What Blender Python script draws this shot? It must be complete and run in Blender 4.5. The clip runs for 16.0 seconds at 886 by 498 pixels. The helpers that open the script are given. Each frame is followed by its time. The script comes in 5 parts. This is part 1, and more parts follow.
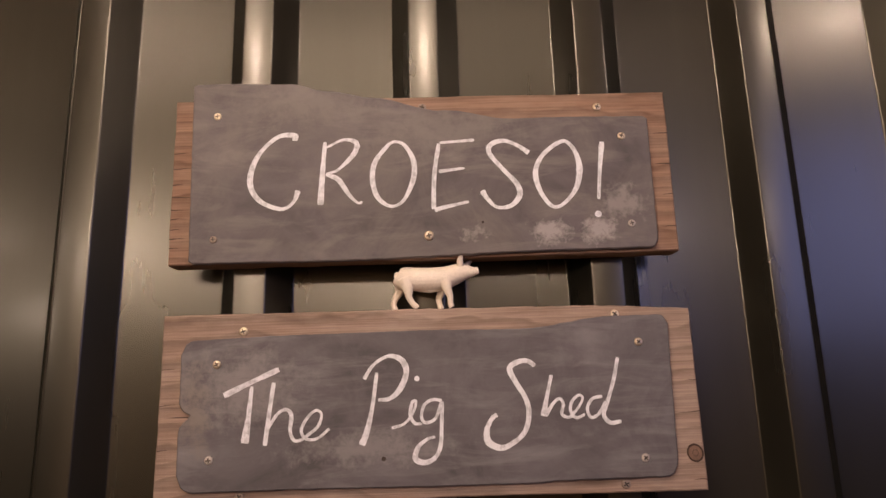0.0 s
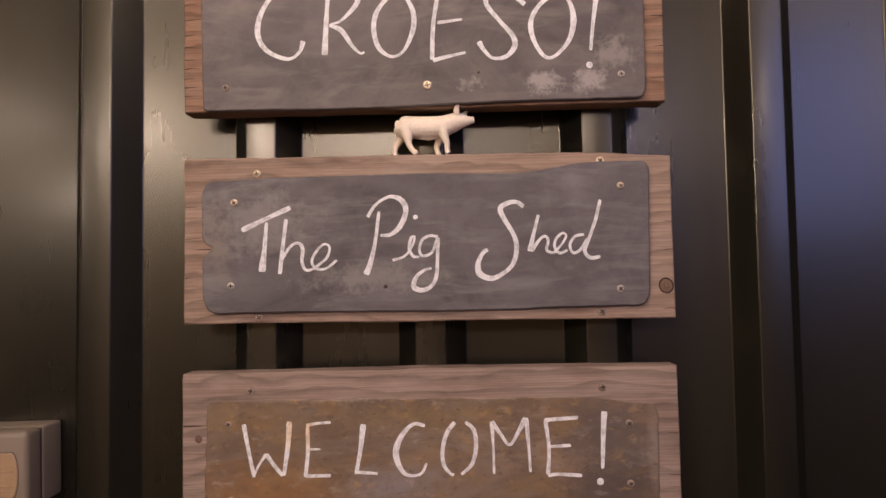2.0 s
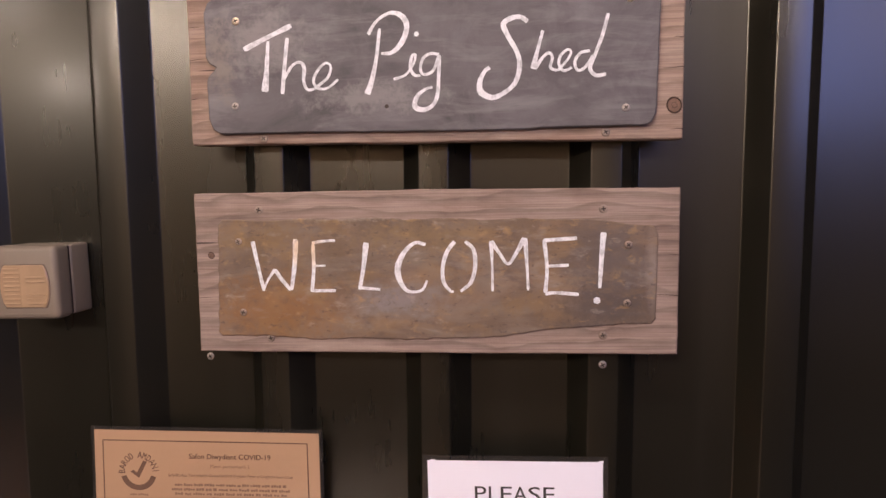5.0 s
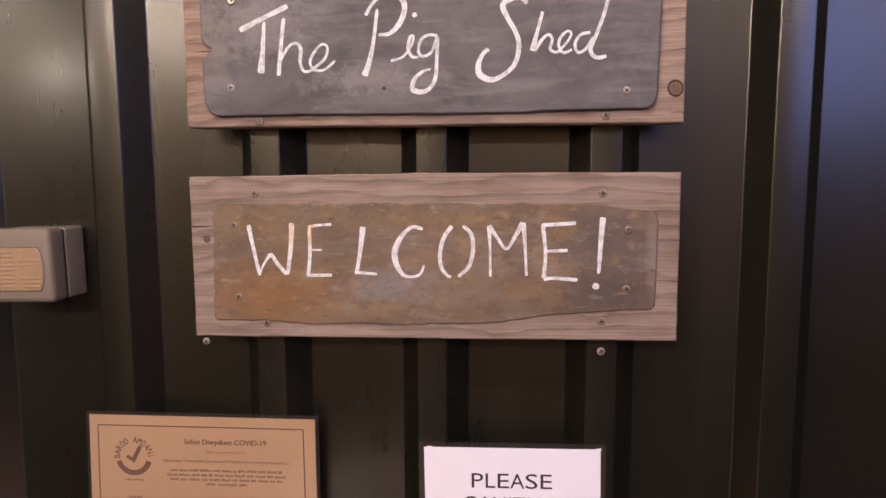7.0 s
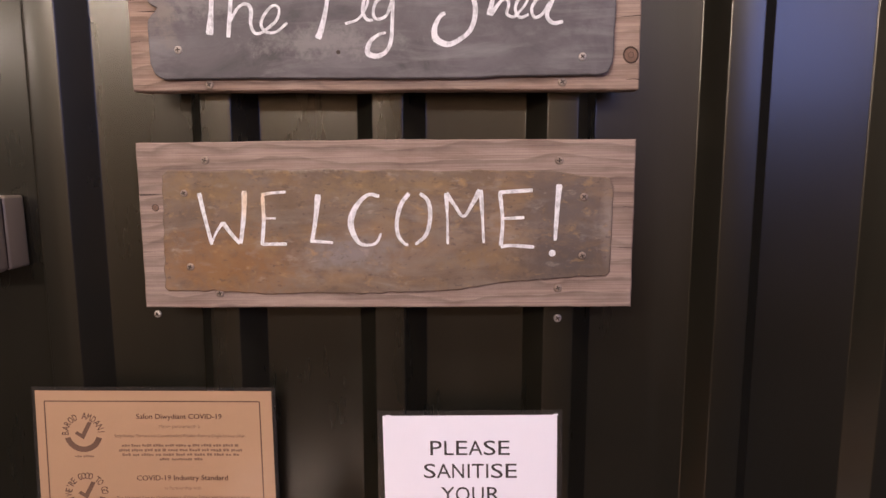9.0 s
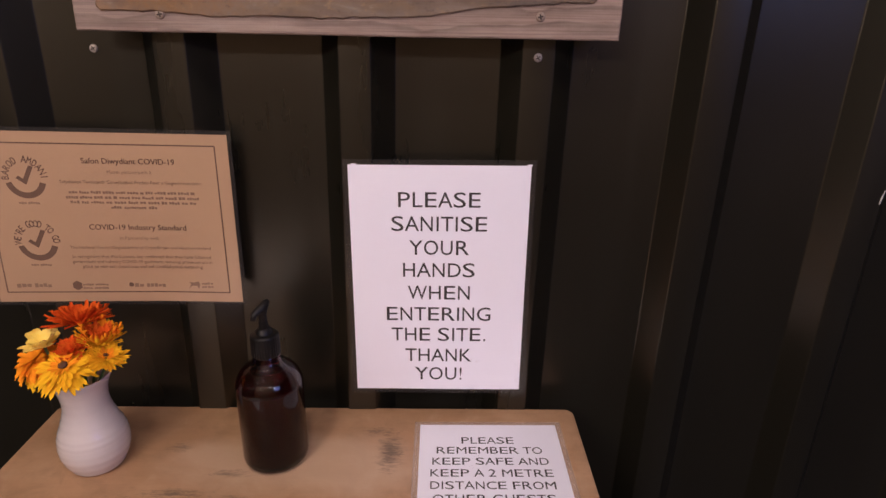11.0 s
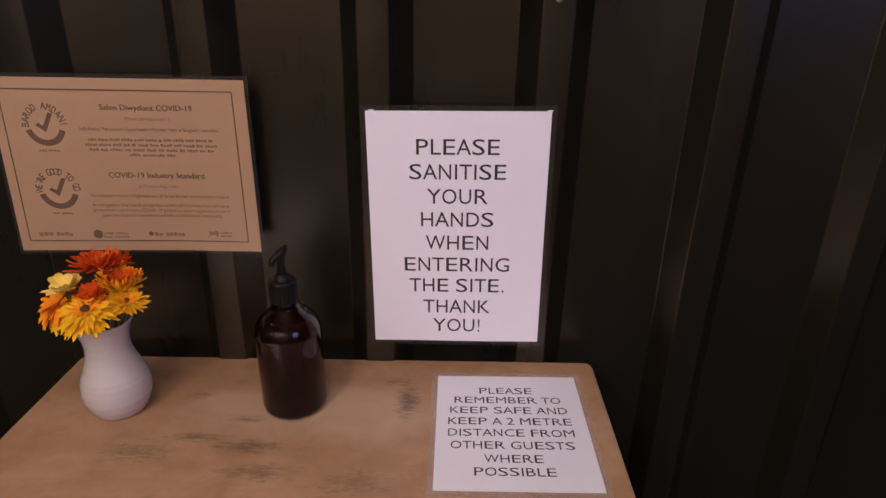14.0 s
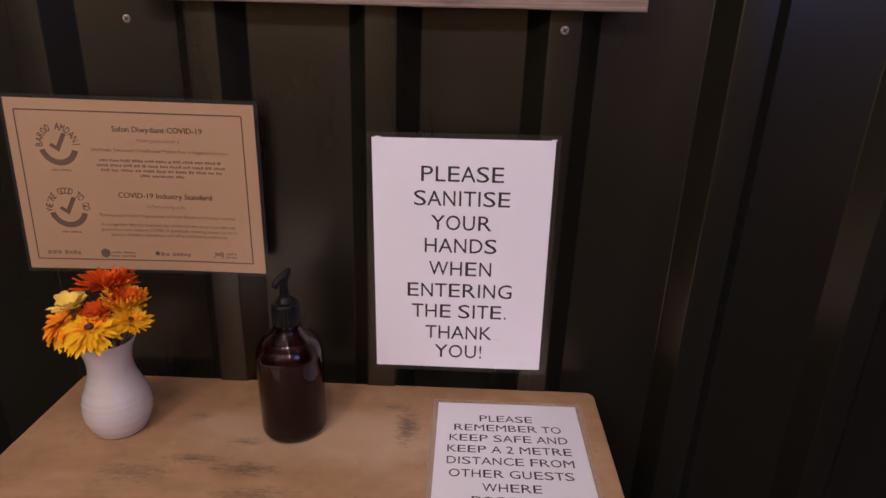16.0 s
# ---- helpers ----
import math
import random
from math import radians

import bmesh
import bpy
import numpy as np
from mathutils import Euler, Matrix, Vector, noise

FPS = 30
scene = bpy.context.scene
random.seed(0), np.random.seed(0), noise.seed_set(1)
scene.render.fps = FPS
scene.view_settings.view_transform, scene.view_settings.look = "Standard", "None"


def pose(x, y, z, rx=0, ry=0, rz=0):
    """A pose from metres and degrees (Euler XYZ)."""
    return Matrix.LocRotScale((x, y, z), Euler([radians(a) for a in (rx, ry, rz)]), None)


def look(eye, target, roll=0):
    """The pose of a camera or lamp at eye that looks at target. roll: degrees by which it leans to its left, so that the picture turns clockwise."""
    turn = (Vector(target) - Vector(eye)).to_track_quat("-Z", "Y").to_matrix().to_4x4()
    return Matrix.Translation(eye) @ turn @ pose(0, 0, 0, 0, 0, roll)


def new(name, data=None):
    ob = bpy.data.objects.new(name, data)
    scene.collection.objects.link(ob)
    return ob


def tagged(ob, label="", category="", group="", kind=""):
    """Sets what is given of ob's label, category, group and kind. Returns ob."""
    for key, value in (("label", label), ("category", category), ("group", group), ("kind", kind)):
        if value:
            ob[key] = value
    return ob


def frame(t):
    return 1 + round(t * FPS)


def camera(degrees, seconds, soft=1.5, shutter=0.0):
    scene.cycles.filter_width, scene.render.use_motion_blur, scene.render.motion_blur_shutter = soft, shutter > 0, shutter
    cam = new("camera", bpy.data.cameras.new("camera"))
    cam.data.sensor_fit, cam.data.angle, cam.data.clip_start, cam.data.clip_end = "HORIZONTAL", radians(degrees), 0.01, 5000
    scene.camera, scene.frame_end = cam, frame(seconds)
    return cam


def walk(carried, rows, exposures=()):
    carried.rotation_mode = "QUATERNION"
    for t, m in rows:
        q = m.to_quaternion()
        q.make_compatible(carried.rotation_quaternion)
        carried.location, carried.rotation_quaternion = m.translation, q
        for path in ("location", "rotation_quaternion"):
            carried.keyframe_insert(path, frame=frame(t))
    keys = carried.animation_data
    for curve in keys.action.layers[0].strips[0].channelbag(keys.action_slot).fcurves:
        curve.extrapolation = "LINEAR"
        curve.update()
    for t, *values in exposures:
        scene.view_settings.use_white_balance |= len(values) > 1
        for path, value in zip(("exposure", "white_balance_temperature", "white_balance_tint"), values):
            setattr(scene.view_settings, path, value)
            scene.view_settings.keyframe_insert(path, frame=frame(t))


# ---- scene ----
cam = camera(70.0, 16.0)
PATH = [
    (0, (0.026, 0.08, 1.594), (0.059, 2.038, 2.0), -2.6),
    (0.5, (0.033, 0.073, 1.581), (0.074, 2.045, 1.908), -2.2),
    (1, (0.04, 0.063, 1.559), (0.033, 2.051, 1.778), -2.3),
    (1.5, (0.04, 0.044, 1.549), (0.033, 2.036, 1.719), -1.9),
    (2, (0.044, 0.033, 1.53), (0.016, 2.031, 1.616), -1.9),
    (2.5, (0.044, 0.032, 1.51), (0.014, 2.032, 1.544), -1.7),
    (3, (0.053, 0.039, 1.479), (0.019, 2.039, 1.468), -1.5),
    (3.5, (0.063, 0.045, 1.452), (0.033, 2.043, 1.39), -1.0),
    (4, (0.069, 0.043, 1.433), (-0.001, 2.036, 1.279), -1.3),
    (4.2, (0.09, 0.034, 1.429), (-0.038, 2.024, 1.267), -1.2),
    (6.3, (0.082, 0.029, 1.425), (-0.099, 2.008, 1.205), -1.6),
    (6.5, (0.084, 0.031, 1.422), (-0.095, 2.015, 1.24), -1.5),
    (7, (0.091, 0.037, 1.416), (-0.082, 2.019, 1.21), -1.2),
    (7.5, (0.112, 0.045, 1.416), (0.06, 2.032, 1.19), -0.8),
    (8, (0.108, 0.046, 1.421), (0.036, 2.032, 1.2), -1.3),
    (8.2, (0.104, 0.041, 1.42), (0.029, 2.029, 1.21), -1.5),
    (10.3, (0.094, 0.04, 1.327), (0.096, 1.968, 0.795), 0.5),
    (10.4, (0.095, 0.039, 1.319), (0.096, 1.961, 0.766), 0.7),
    (10.5, (0.097, 0.045, 1.309), (0.103, 1.965, 0.747), 0.6),
    (11, (0.103, 0.062, 1.271), (0.118, 1.927, 0.549), 0.5),
    (11.1, (0.107, 0.066, 1.265), (0.113, 1.913, 0.497), 0.8),
    (11.5, (0.096, 0.072, 1.229), (0.107, 1.884, 0.383), 0.8),
    (12, (0.093, 0.076, 1.225), (0.07, 1.871, 0.343), 0.7),
    (12.5, (0.095, 0.077, 1.223), (0.056, 1.851, 0.301), -0.0),
    (13, (0.096, 0.075, 1.229), (0.082, 1.869, 0.344), 0.4),
    (13.5, (0.099, 0.066, 1.233), (0.073, 1.897, 0.429), 0.2),
    (14, (0.102, 0.055, 1.236), (0.063, 1.894, 0.451), -0.0),
    (14.5, (0.105, 0.048, 1.24), (0.047, 1.897, 0.478), -0.2),
    (15, (0.112, 0.047, 1.239), (0.088, 1.903, 0.494), 0.2),
    (15.5, (0.116, 0.048, 1.235), (0.106, 1.911, 0.506), 0.5),
    (16, (0.108, 0.052, 1.238), (0.042, 1.921, 0.527), 0.9),
]
EXPOSURES = [(0, 0.05, 6450, 15), (0.5, 0.04, 6350, 15), (1.5, 0.09, 6200, 15), (3, 0.27, 5880, 15), (4, 0.55, 5720, 14), (7, 0.60, 5700, 13), (8.2, 0.60, 5650, 13),
             (10.3, 0.48, 5620, 13), (11, 0.30, 5600, 15), (12.5, 0.06, 5600, 15), (16, -0.03, 5580, 15)]
walk(cam, [(t, look(eye, target, roll)) for t, eye, target, roll in PATH], EXPOSURES)


# ---------------------------------------------------------------- light
world = bpy.data.worlds.new("dusk")
scene.world = world
world.use_nodes = True
bg = world.node_tree.nodes["Background"]
bg.inputs["Color"].default_value = (0.16, 0.26, 0.62, 1)
bg.inputs["Strength"].default_value = 0.25

WALL = 0.77          # front of the cladding's ribs
DEEP = 0.03          # depth of the ribs
PITCH = 0.1985       # from rib to rib
LEAN = 0.0180        # ribs lean to fit the camera's view; upright follows the hung notice
RIB = 0.0158         # middle of one rib
TABLE = 0.768
X0, X1, Y0, CEIL = -2.45, 3.75, -2.7, 3.45


def lamp_point(place, watts, colour, radius):
    d = bpy.data.lights.new("bulb_light", "POINT")
    d.energy, d.color, d.shadow_soft_size = watts, colour, radius
    ob = new("bulb_light", d)
    ob.location = place
    return ob


WARM = (1.0, 0.80, 0.63)
BULBS = [(-1.95, -1.40, 2.36), (-2.10, -1.25, 2.02), (-1.45, -1.50, 2.225), (-0.47, -0.20, 2.55), (0.02, -0.20, 2.55), (1.30, -0.40, 2.72), (1.37, -1.50, 2.33),
         (-1.12, -1.70, 2.32), (-1.02, -1.76, 2.37), (-0.92, -1.72, 2.31), (-0.82, -1.78, 2.26), (-0.72, -1.74, 2.29), (-0.60, -1.78, 2.34), (-0.46, -1.70, 2.28), (0.42, -1.60, 2.22), (0.60, -1.64, 2.32)]
POWER = [6, 10, 13, 16, 16, 12, 7, 13, 13, 13, 13, 12, 12, 9, 8, 5]
for place, watts in zip(BULBS, POWER):
    lamp_point((place[0], place[1], place[2] - 0.03), watts, WARM, 0.04)

sky_light = bpy.data.lights.new("doorway_daylight", "AREA")
sky_light.shape, sky_light.size, sky_light.size_y = "RECTANGLE", 1.5, 1.45
sky_light.energy, sky_light.color = 23, (0.40, 0.44, 1.0)
sky_ob = new("doorway_daylight", sky_light)
sky_ob.matrix_world = look((2.75, Y0 + 0.03, 2.48), (1.0, 0.6, 1.9))


# ---------------------------------------------------------------- materials
def material(name):
    m = bpy.data.materials.new(name)
    m.use_nodes = True
    nt = m.node_tree
    return m, nt, nt.nodes["Principled BSDF"]


def node(nt, kind, **values):
    n = nt.nodes.new(kind)
    for key, value in values.items():
        n.inputs[key.replace("_", " ")].default_value = value
    return n


def ramp(nt, source, *stops):
    r = nt.nodes.new("ShaderNodeValToRGB")
    e = r.color_ramp.elements
    while len(e) < len(stops):
        e.new(0.5)
    for el, (p, c) in zip(e, stops):
        el.position = p
        el.color = (*c, 1) if len(c) == 3 else c
    nt.links.new(source, r.inputs["Fac"])
    return r


def coords(nt, scale, offset_by_object=False):
    tc = nt.nodes.new("ShaderNodeTexCoord")
    mp = nt.nodes.new("ShaderNodeMapping")
    mp.inputs["Scale"].default_value = scale
    nt.links.new(tc.outputs["Object"], mp.inputs["Vector"])
    if offset_by_object:
        info = nt.nodes.new("ShaderNodeObjectInfo")
        mul = node(nt, "ShaderNodeMath")
        mul.operation = "MULTIPLY"
        mul.inputs[1].default_value = 37.0
        nt.links.new(info.outputs["Random"], mul.inputs[0])
        nt.links.new(mul.outputs[0], mp.inputs["Location"])
    return mp


def noise_tex(nt, vec, scale, detail=6, rough=0.6, distort=0.0):
    n = node(nt, "ShaderNodeTexNoise", Scale=scale, Detail=detail, Roughness=rough, Distortion=distort)
    nt.links.new(vec.outputs[0], n.inputs["Vector"])
    return n


def mixed(nt, fac, a, b, how="MIX"):
    m = nt.nodes.new("ShaderNodeMix")
    m.data_type, m.blend_type = "RGBA", how
    for sock, v in ((m.inputs[0], fac), (m.inputs[6], a), (m.inputs[7], b)):
        if isinstance(v, (int, float)):
            sock.default_value = v
        elif isinstance(v, tuple):
            sock.default_value = (*v, 1)
        else:
            nt.links.new(v, sock)
    return m.outputs[2]


def bumped(nt, bsdf, height, strength, distance):
    b = node(nt, "ShaderNodeBump", Strength=strength, Distance=distance)
    nt.links.new(height, b.inputs["Height"])
    nt.links.new(b.outputs[0], bsdf.inputs["Normal"])


def plain(name, colour, rough=0.5, metal=0.0, vary=0.15, scale=40.0, bump=0.1, coat=0.0, distance=0.0005):
    m, nt, b = material(name)
    v = coords(nt, (1, 1, 1))
    n = noise_tex(nt, v, scale)
    n2 = noise_tex(nt, v, scale * 0.12, 3)
    lo = tuple(c * (1 - vary) for c in colour)
    hi = tuple(min(1, c * (1 + vary)) for c in colour)
    c = mixed(nt, n.outputs[0], lo, hi)
    c = mixed(nt, ramp(nt, n2.outputs[0], (0.35, (0, 0, 0)), (0.7, (1, 1, 1))).outputs[0], c, mixed(nt, 1.0, c, tuple(1 - vary * 0.7 for _ in colour), "MULTIPLY"))
    nt.links.new(c, b.inputs["Base Color"])
    b.inputs["Roughness"].default_value = rough
    b.inputs["Metallic"].default_value = metal
    b.inputs["Coat Weight"].default_value = coat
    b.inputs["Coat Roughness"].default_value = 0.12
    if bump:
        bumped(nt, b, n.outputs[0], bump, distance)
    return m


def make_cladding():
    m, nt, b = material("green_coated_steel")
    v = coords(nt, (1, 1, 1))
    streak = noise_tex(nt, coords(nt, (14, 14, 0.9)), 1.0, 5, 0.6)
    fine = noise_tex(nt, v, 160, 3, 0.5)
    big = noise_tex(nt, v, 3.2, 4, 0.6)
    c = mixed(nt, big.outputs[0], (0.0064, 0.0059, 0.0041), (0.0108, 0.0099, 0.0069))
    c = mixed(nt, ramp(nt, streak.outputs[0], (0.5, (0, 0, 0)), (0.8, (0.6, 0.6, 0.6))).outputs[0], c, (0.020, 0.0185, 0.0138))
    nt.links.new(c, b.inputs["Base Color"])
    r = ramp(nt, mixed(nt, 0.5, streak.outputs[0], big.outputs[0]), (0.3, (0.25,) * 3), (0.7, (0.33,) * 3))
    nt.links.new(r.outputs[0], b.inputs["Roughness"])
    mix = mixed(nt, 0.15, big.outputs[0], fine.outputs[0])
    b.inputs["Specular IOR Level"].default_value = 0.72
    b.inputs["Specular Tint"].default_value = (1.0, 0.93, 0.76, 1)
    b.inputs["Coat Weight"].default_value = 0.14
    b.inputs["Coat Roughness"].default_value = 0.16
    bumped(nt, b, mix, 0.07, 0.004)
    return m


def spot(nt, centre, size):
    """1 at the centre, falling to 0 at the given half-sizes."""
    tc = nt.nodes.new("ShaderNodeTexCoord")
    mp = nt.nodes.new("ShaderNodeMapping")
    mp.vector_type = "TEXTURE"
    mp.inputs["Location"].default_value = centre
    mp.inputs["Scale"].default_value = size
    g = nt.nodes.new("ShaderNodeTexGradient")
    g.gradient_type = "SPHERICAL"
    nt.links.new(tc.outputs["Object"], mp.inputs["Vector"])
    nt.links.new(mp.outputs[0], g.inputs["Vector"])
    return g.outputs["Fac"]


def make_plank(name, dark, light, grey):
    """Sawn softwood with its grain along x."""
    m, nt, b = material(name)
    wander = noise_tex(nt, coords(nt, (2.6, 7, 7), True), 1.0, 4, 0.55)
    grain = noise_tex(nt, coords(nt, (3.0, 42, 42), True), 1.5, 9, 0.70, 0.9)
    fibre = noise_tex(nt, coords(nt, (7, 700, 700), True), 1.0, 4, 0.6)
    blotch = noise_tex(nt, coords(nt, (6, 13, 13), True), 2.0, 6, 0.66)
    saw = noise_tex(nt, coords(nt, (420, 5, 22), True), 1.0, 3, 0.55)
    crack = noise_tex(nt, coords(nt, (2.2, 90, 90), True), 1.0, 3, 0.5)
    # growth rings cut lengthwise: bands that wander along the board
    base = coords(nt, (0.5, 8, 27), True)
    bend = nt.nodes.new("ShaderNodeVectorMath")
    bend.operation = "MULTIPLY_ADD"
    bend.inputs[1].default_value = (0, 0, 3.6)
    nt.links.new(wander.outputs["Color"], bend.inputs[0])
    nt.links.new(base.outputs[0], bend.inputs[2])
    rings = node(nt, "ShaderNodeTexWave", Scale=0.62, Distortion=1.2, Detail=3.0)
    rings.bands_direction, rings.wave_profile = "Z", "SAW"
    nt.links.new(bend.outputs[0], rings.inputs["Vector"])
    c = mixed(nt, ramp(nt, grain.outputs[0], (0.28, (0, 0, 0)), (0.7, (1, 1, 1))).outputs[0], dark, light)
    c = mixed(nt, ramp(nt, rings.outputs[0], (0.0, (0, 0, 0)), (0.40, (0.04,) * 3), (0.88, (0.70,) * 3), (1.0, (0, 0, 0))).outputs[0], c, tuple(x * 0.62 for x in dark))
    c = mixed(nt, ramp(nt, blotch.outputs[0], (0.38, (0, 0, 0)), (0.7, (0.85,) * 3)).outputs[0], c, mixed(nt, 0.62, c, grey))
    c = mixed(nt, ramp(nt, fibre.outputs[0], (0.3, (0.55,) * 3), (0.58, (0, 0, 0))).outputs[0], c, tuple(x * 0.62 for x in dark))
    c = mixed(nt, ramp(nt, crack.outputs[0], (0.285, (0.9,) * 3), (0.305, (0, 0, 0))).outputs[0], c, tuple(x * 0.22 for x in dark))
    nt.links.new(c, b.inputs["Base Color"])
    b.inputs["Roughness"].default_value = 0.8
    b.inputs["Specular IOR Level"].default_value = 0.25
    h = mixed(nt, 0.5, mixed(nt, 0.35, fibre.outputs[0], rings.outputs[0]), mixed(nt, 0.35, grain.outputs[0], saw.outputs[0]))
    bumped(nt, b, h, 0.55, 0.0016)
    return m


def make_slate(name, base, smear, spots, spot_level, patch, marks=(), soft=0.14, flecks=()):
    """marks: (centre, half-size, colour, level) of stains with a ragged outline."""
    m, nt, b = material(name)
    v = coords(nt, (1, 1, 1), True)
    cloud = noise_tex(nt, coords(nt, (6, 6, 9), True), 1.5, 8, 0.66, 0.9)
    wipe = noise_tex(nt, coords(nt, (7, 20, 30), True), 1.0, 6, 0.62, 1.4)
    speck = noise_tex(nt, v, 95, 6, 0.72, 0.6)
    area = noise_tex(nt, v, 11, 7, 0.68, 0.9)
    rag = noise_tex(nt, coords(nt, (1, 1, 1)), 70, 7, 0.74, 0.15)
    c = mixed(nt, ramp(nt, cloud.outputs[0], (0.34, (0, 0, 0)), (0.66, (1, 1, 1))).outputs[0], tuple(x * 0.66 for x in base), tuple(x * 1.22 for x in base))
    c = mixed(nt, ramp(nt, area.outputs[0], (0.45, (0, 0, 0)), (0.66, (0.85,) * 3)).outputs[0], c, patch)
    c = mixed(nt, ramp(nt, wipe.outputs[0], (0.47, (0, 0, 0)), (0.74, (0.8,) * 3)).outputs[0], c, smear)
    c = mixed(nt, ramp(nt, speck.outputs[0], (spot_level, (0, 0, 0)), (spot_level + 0.09, (0.75,) * 3)).outputs[0], c, spots)
    for centre, size, colour, level in marks:
        near = spot(nt, centre, size)
        add = nt.nodes.new("ShaderNodeMath")
        add.operation = "MULTIPLY_ADD"
        add.inputs[1].default_value = 0.55
        nt.links.new(near, add.inputs[0])
        nt.links.new(rag.outputs[0], add.inputs[2])
        cut = nt.nodes.new("ShaderNodeMath")
        cut.operation = "MULTIPLY"
        gate = ramp(nt, near, (0.0, (0, 0, 0)), (0.25, (1, 1, 1)))
        nt.links.new(ramp(nt, add.outputs[0], (level - 0.03, (0, 0, 0)), (level + soft, (0.7,) * 3)).outputs[0], cut.inputs[0])
        nt.links.new(gate.outputs[0], cut.inputs[1])
        c = mixed(nt, cut.outputs[0], c, colour)
    # rust, scale and pale dust in small soft flecks: (scale, level, softness, share, colour)
    for scale, level, edge, share, colour in flecks:
        tex = noise_tex(nt, coords(nt, scale, True), 1.0, 5, 0.62, 0.3)
        c = mixed(nt, ramp(nt, tex.outputs[0], (level, (0, 0, 0)), (level + edge, (share,) * 3)).outputs[0], c, colour)
    nt.links.new(c, b.inputs["Base Color"])
    b.inputs["Roughness"].default_value = 0.62
    b.inputs["Specular IOR Level"].default_value = 0.35
    h = mixed(nt, 0.35, mixed(nt, 0.5, cloud.outputs[0], wipe.outputs[0]), speck.outputs[0])
    bumped(nt, b, h, 0.35, 0.002)
    return m


def make_chalk(name, colour, thin, stain=None):
    """Dry chalk dragged over rough slate: thin is the share of the slate that shows through; stain is where rust has bled into it."""
    m, nt, b = material(name)
    v = coords(nt, (1, 1, 1))
    grit = noise_tex(nt, v, 1300, 3, 0.6)
    patch = noise_tex(nt, v, 130, 4, 0.6)
    drag = noise_tex(nt, coords(nt, (900, 900, 70)), 1.0, 3, 0.55)
    c = mixed(nt, patch.outputs[0], tuple(x * 0.80 for x in colour), colour)
    if stain:
        c = mixed(nt, ramp(nt, spot(nt, *stain), (0.1, (0, 0, 0)), (0.6, (0.65,) * 3)).outputs[0], c, (0.78, 0.55, 0.30))
    nt.links.new(c, b.inputs["Base Color"])
    b.inputs["Roughness"].default_value = 0.95
    b.inputs["Specular IOR Level"].default_value = 0.2
    a = mixed(nt, 0.5, mixed(nt, 0.5, grit.outputs[0], drag.outputs[0]), patch.outputs[0])
    nt.links.new(ramp(nt, a, (0.40, (1 - thin,) * 3), (0.54, (0.97,) * 3)).outputs[0], b.inputs["Alpha"])
    return m


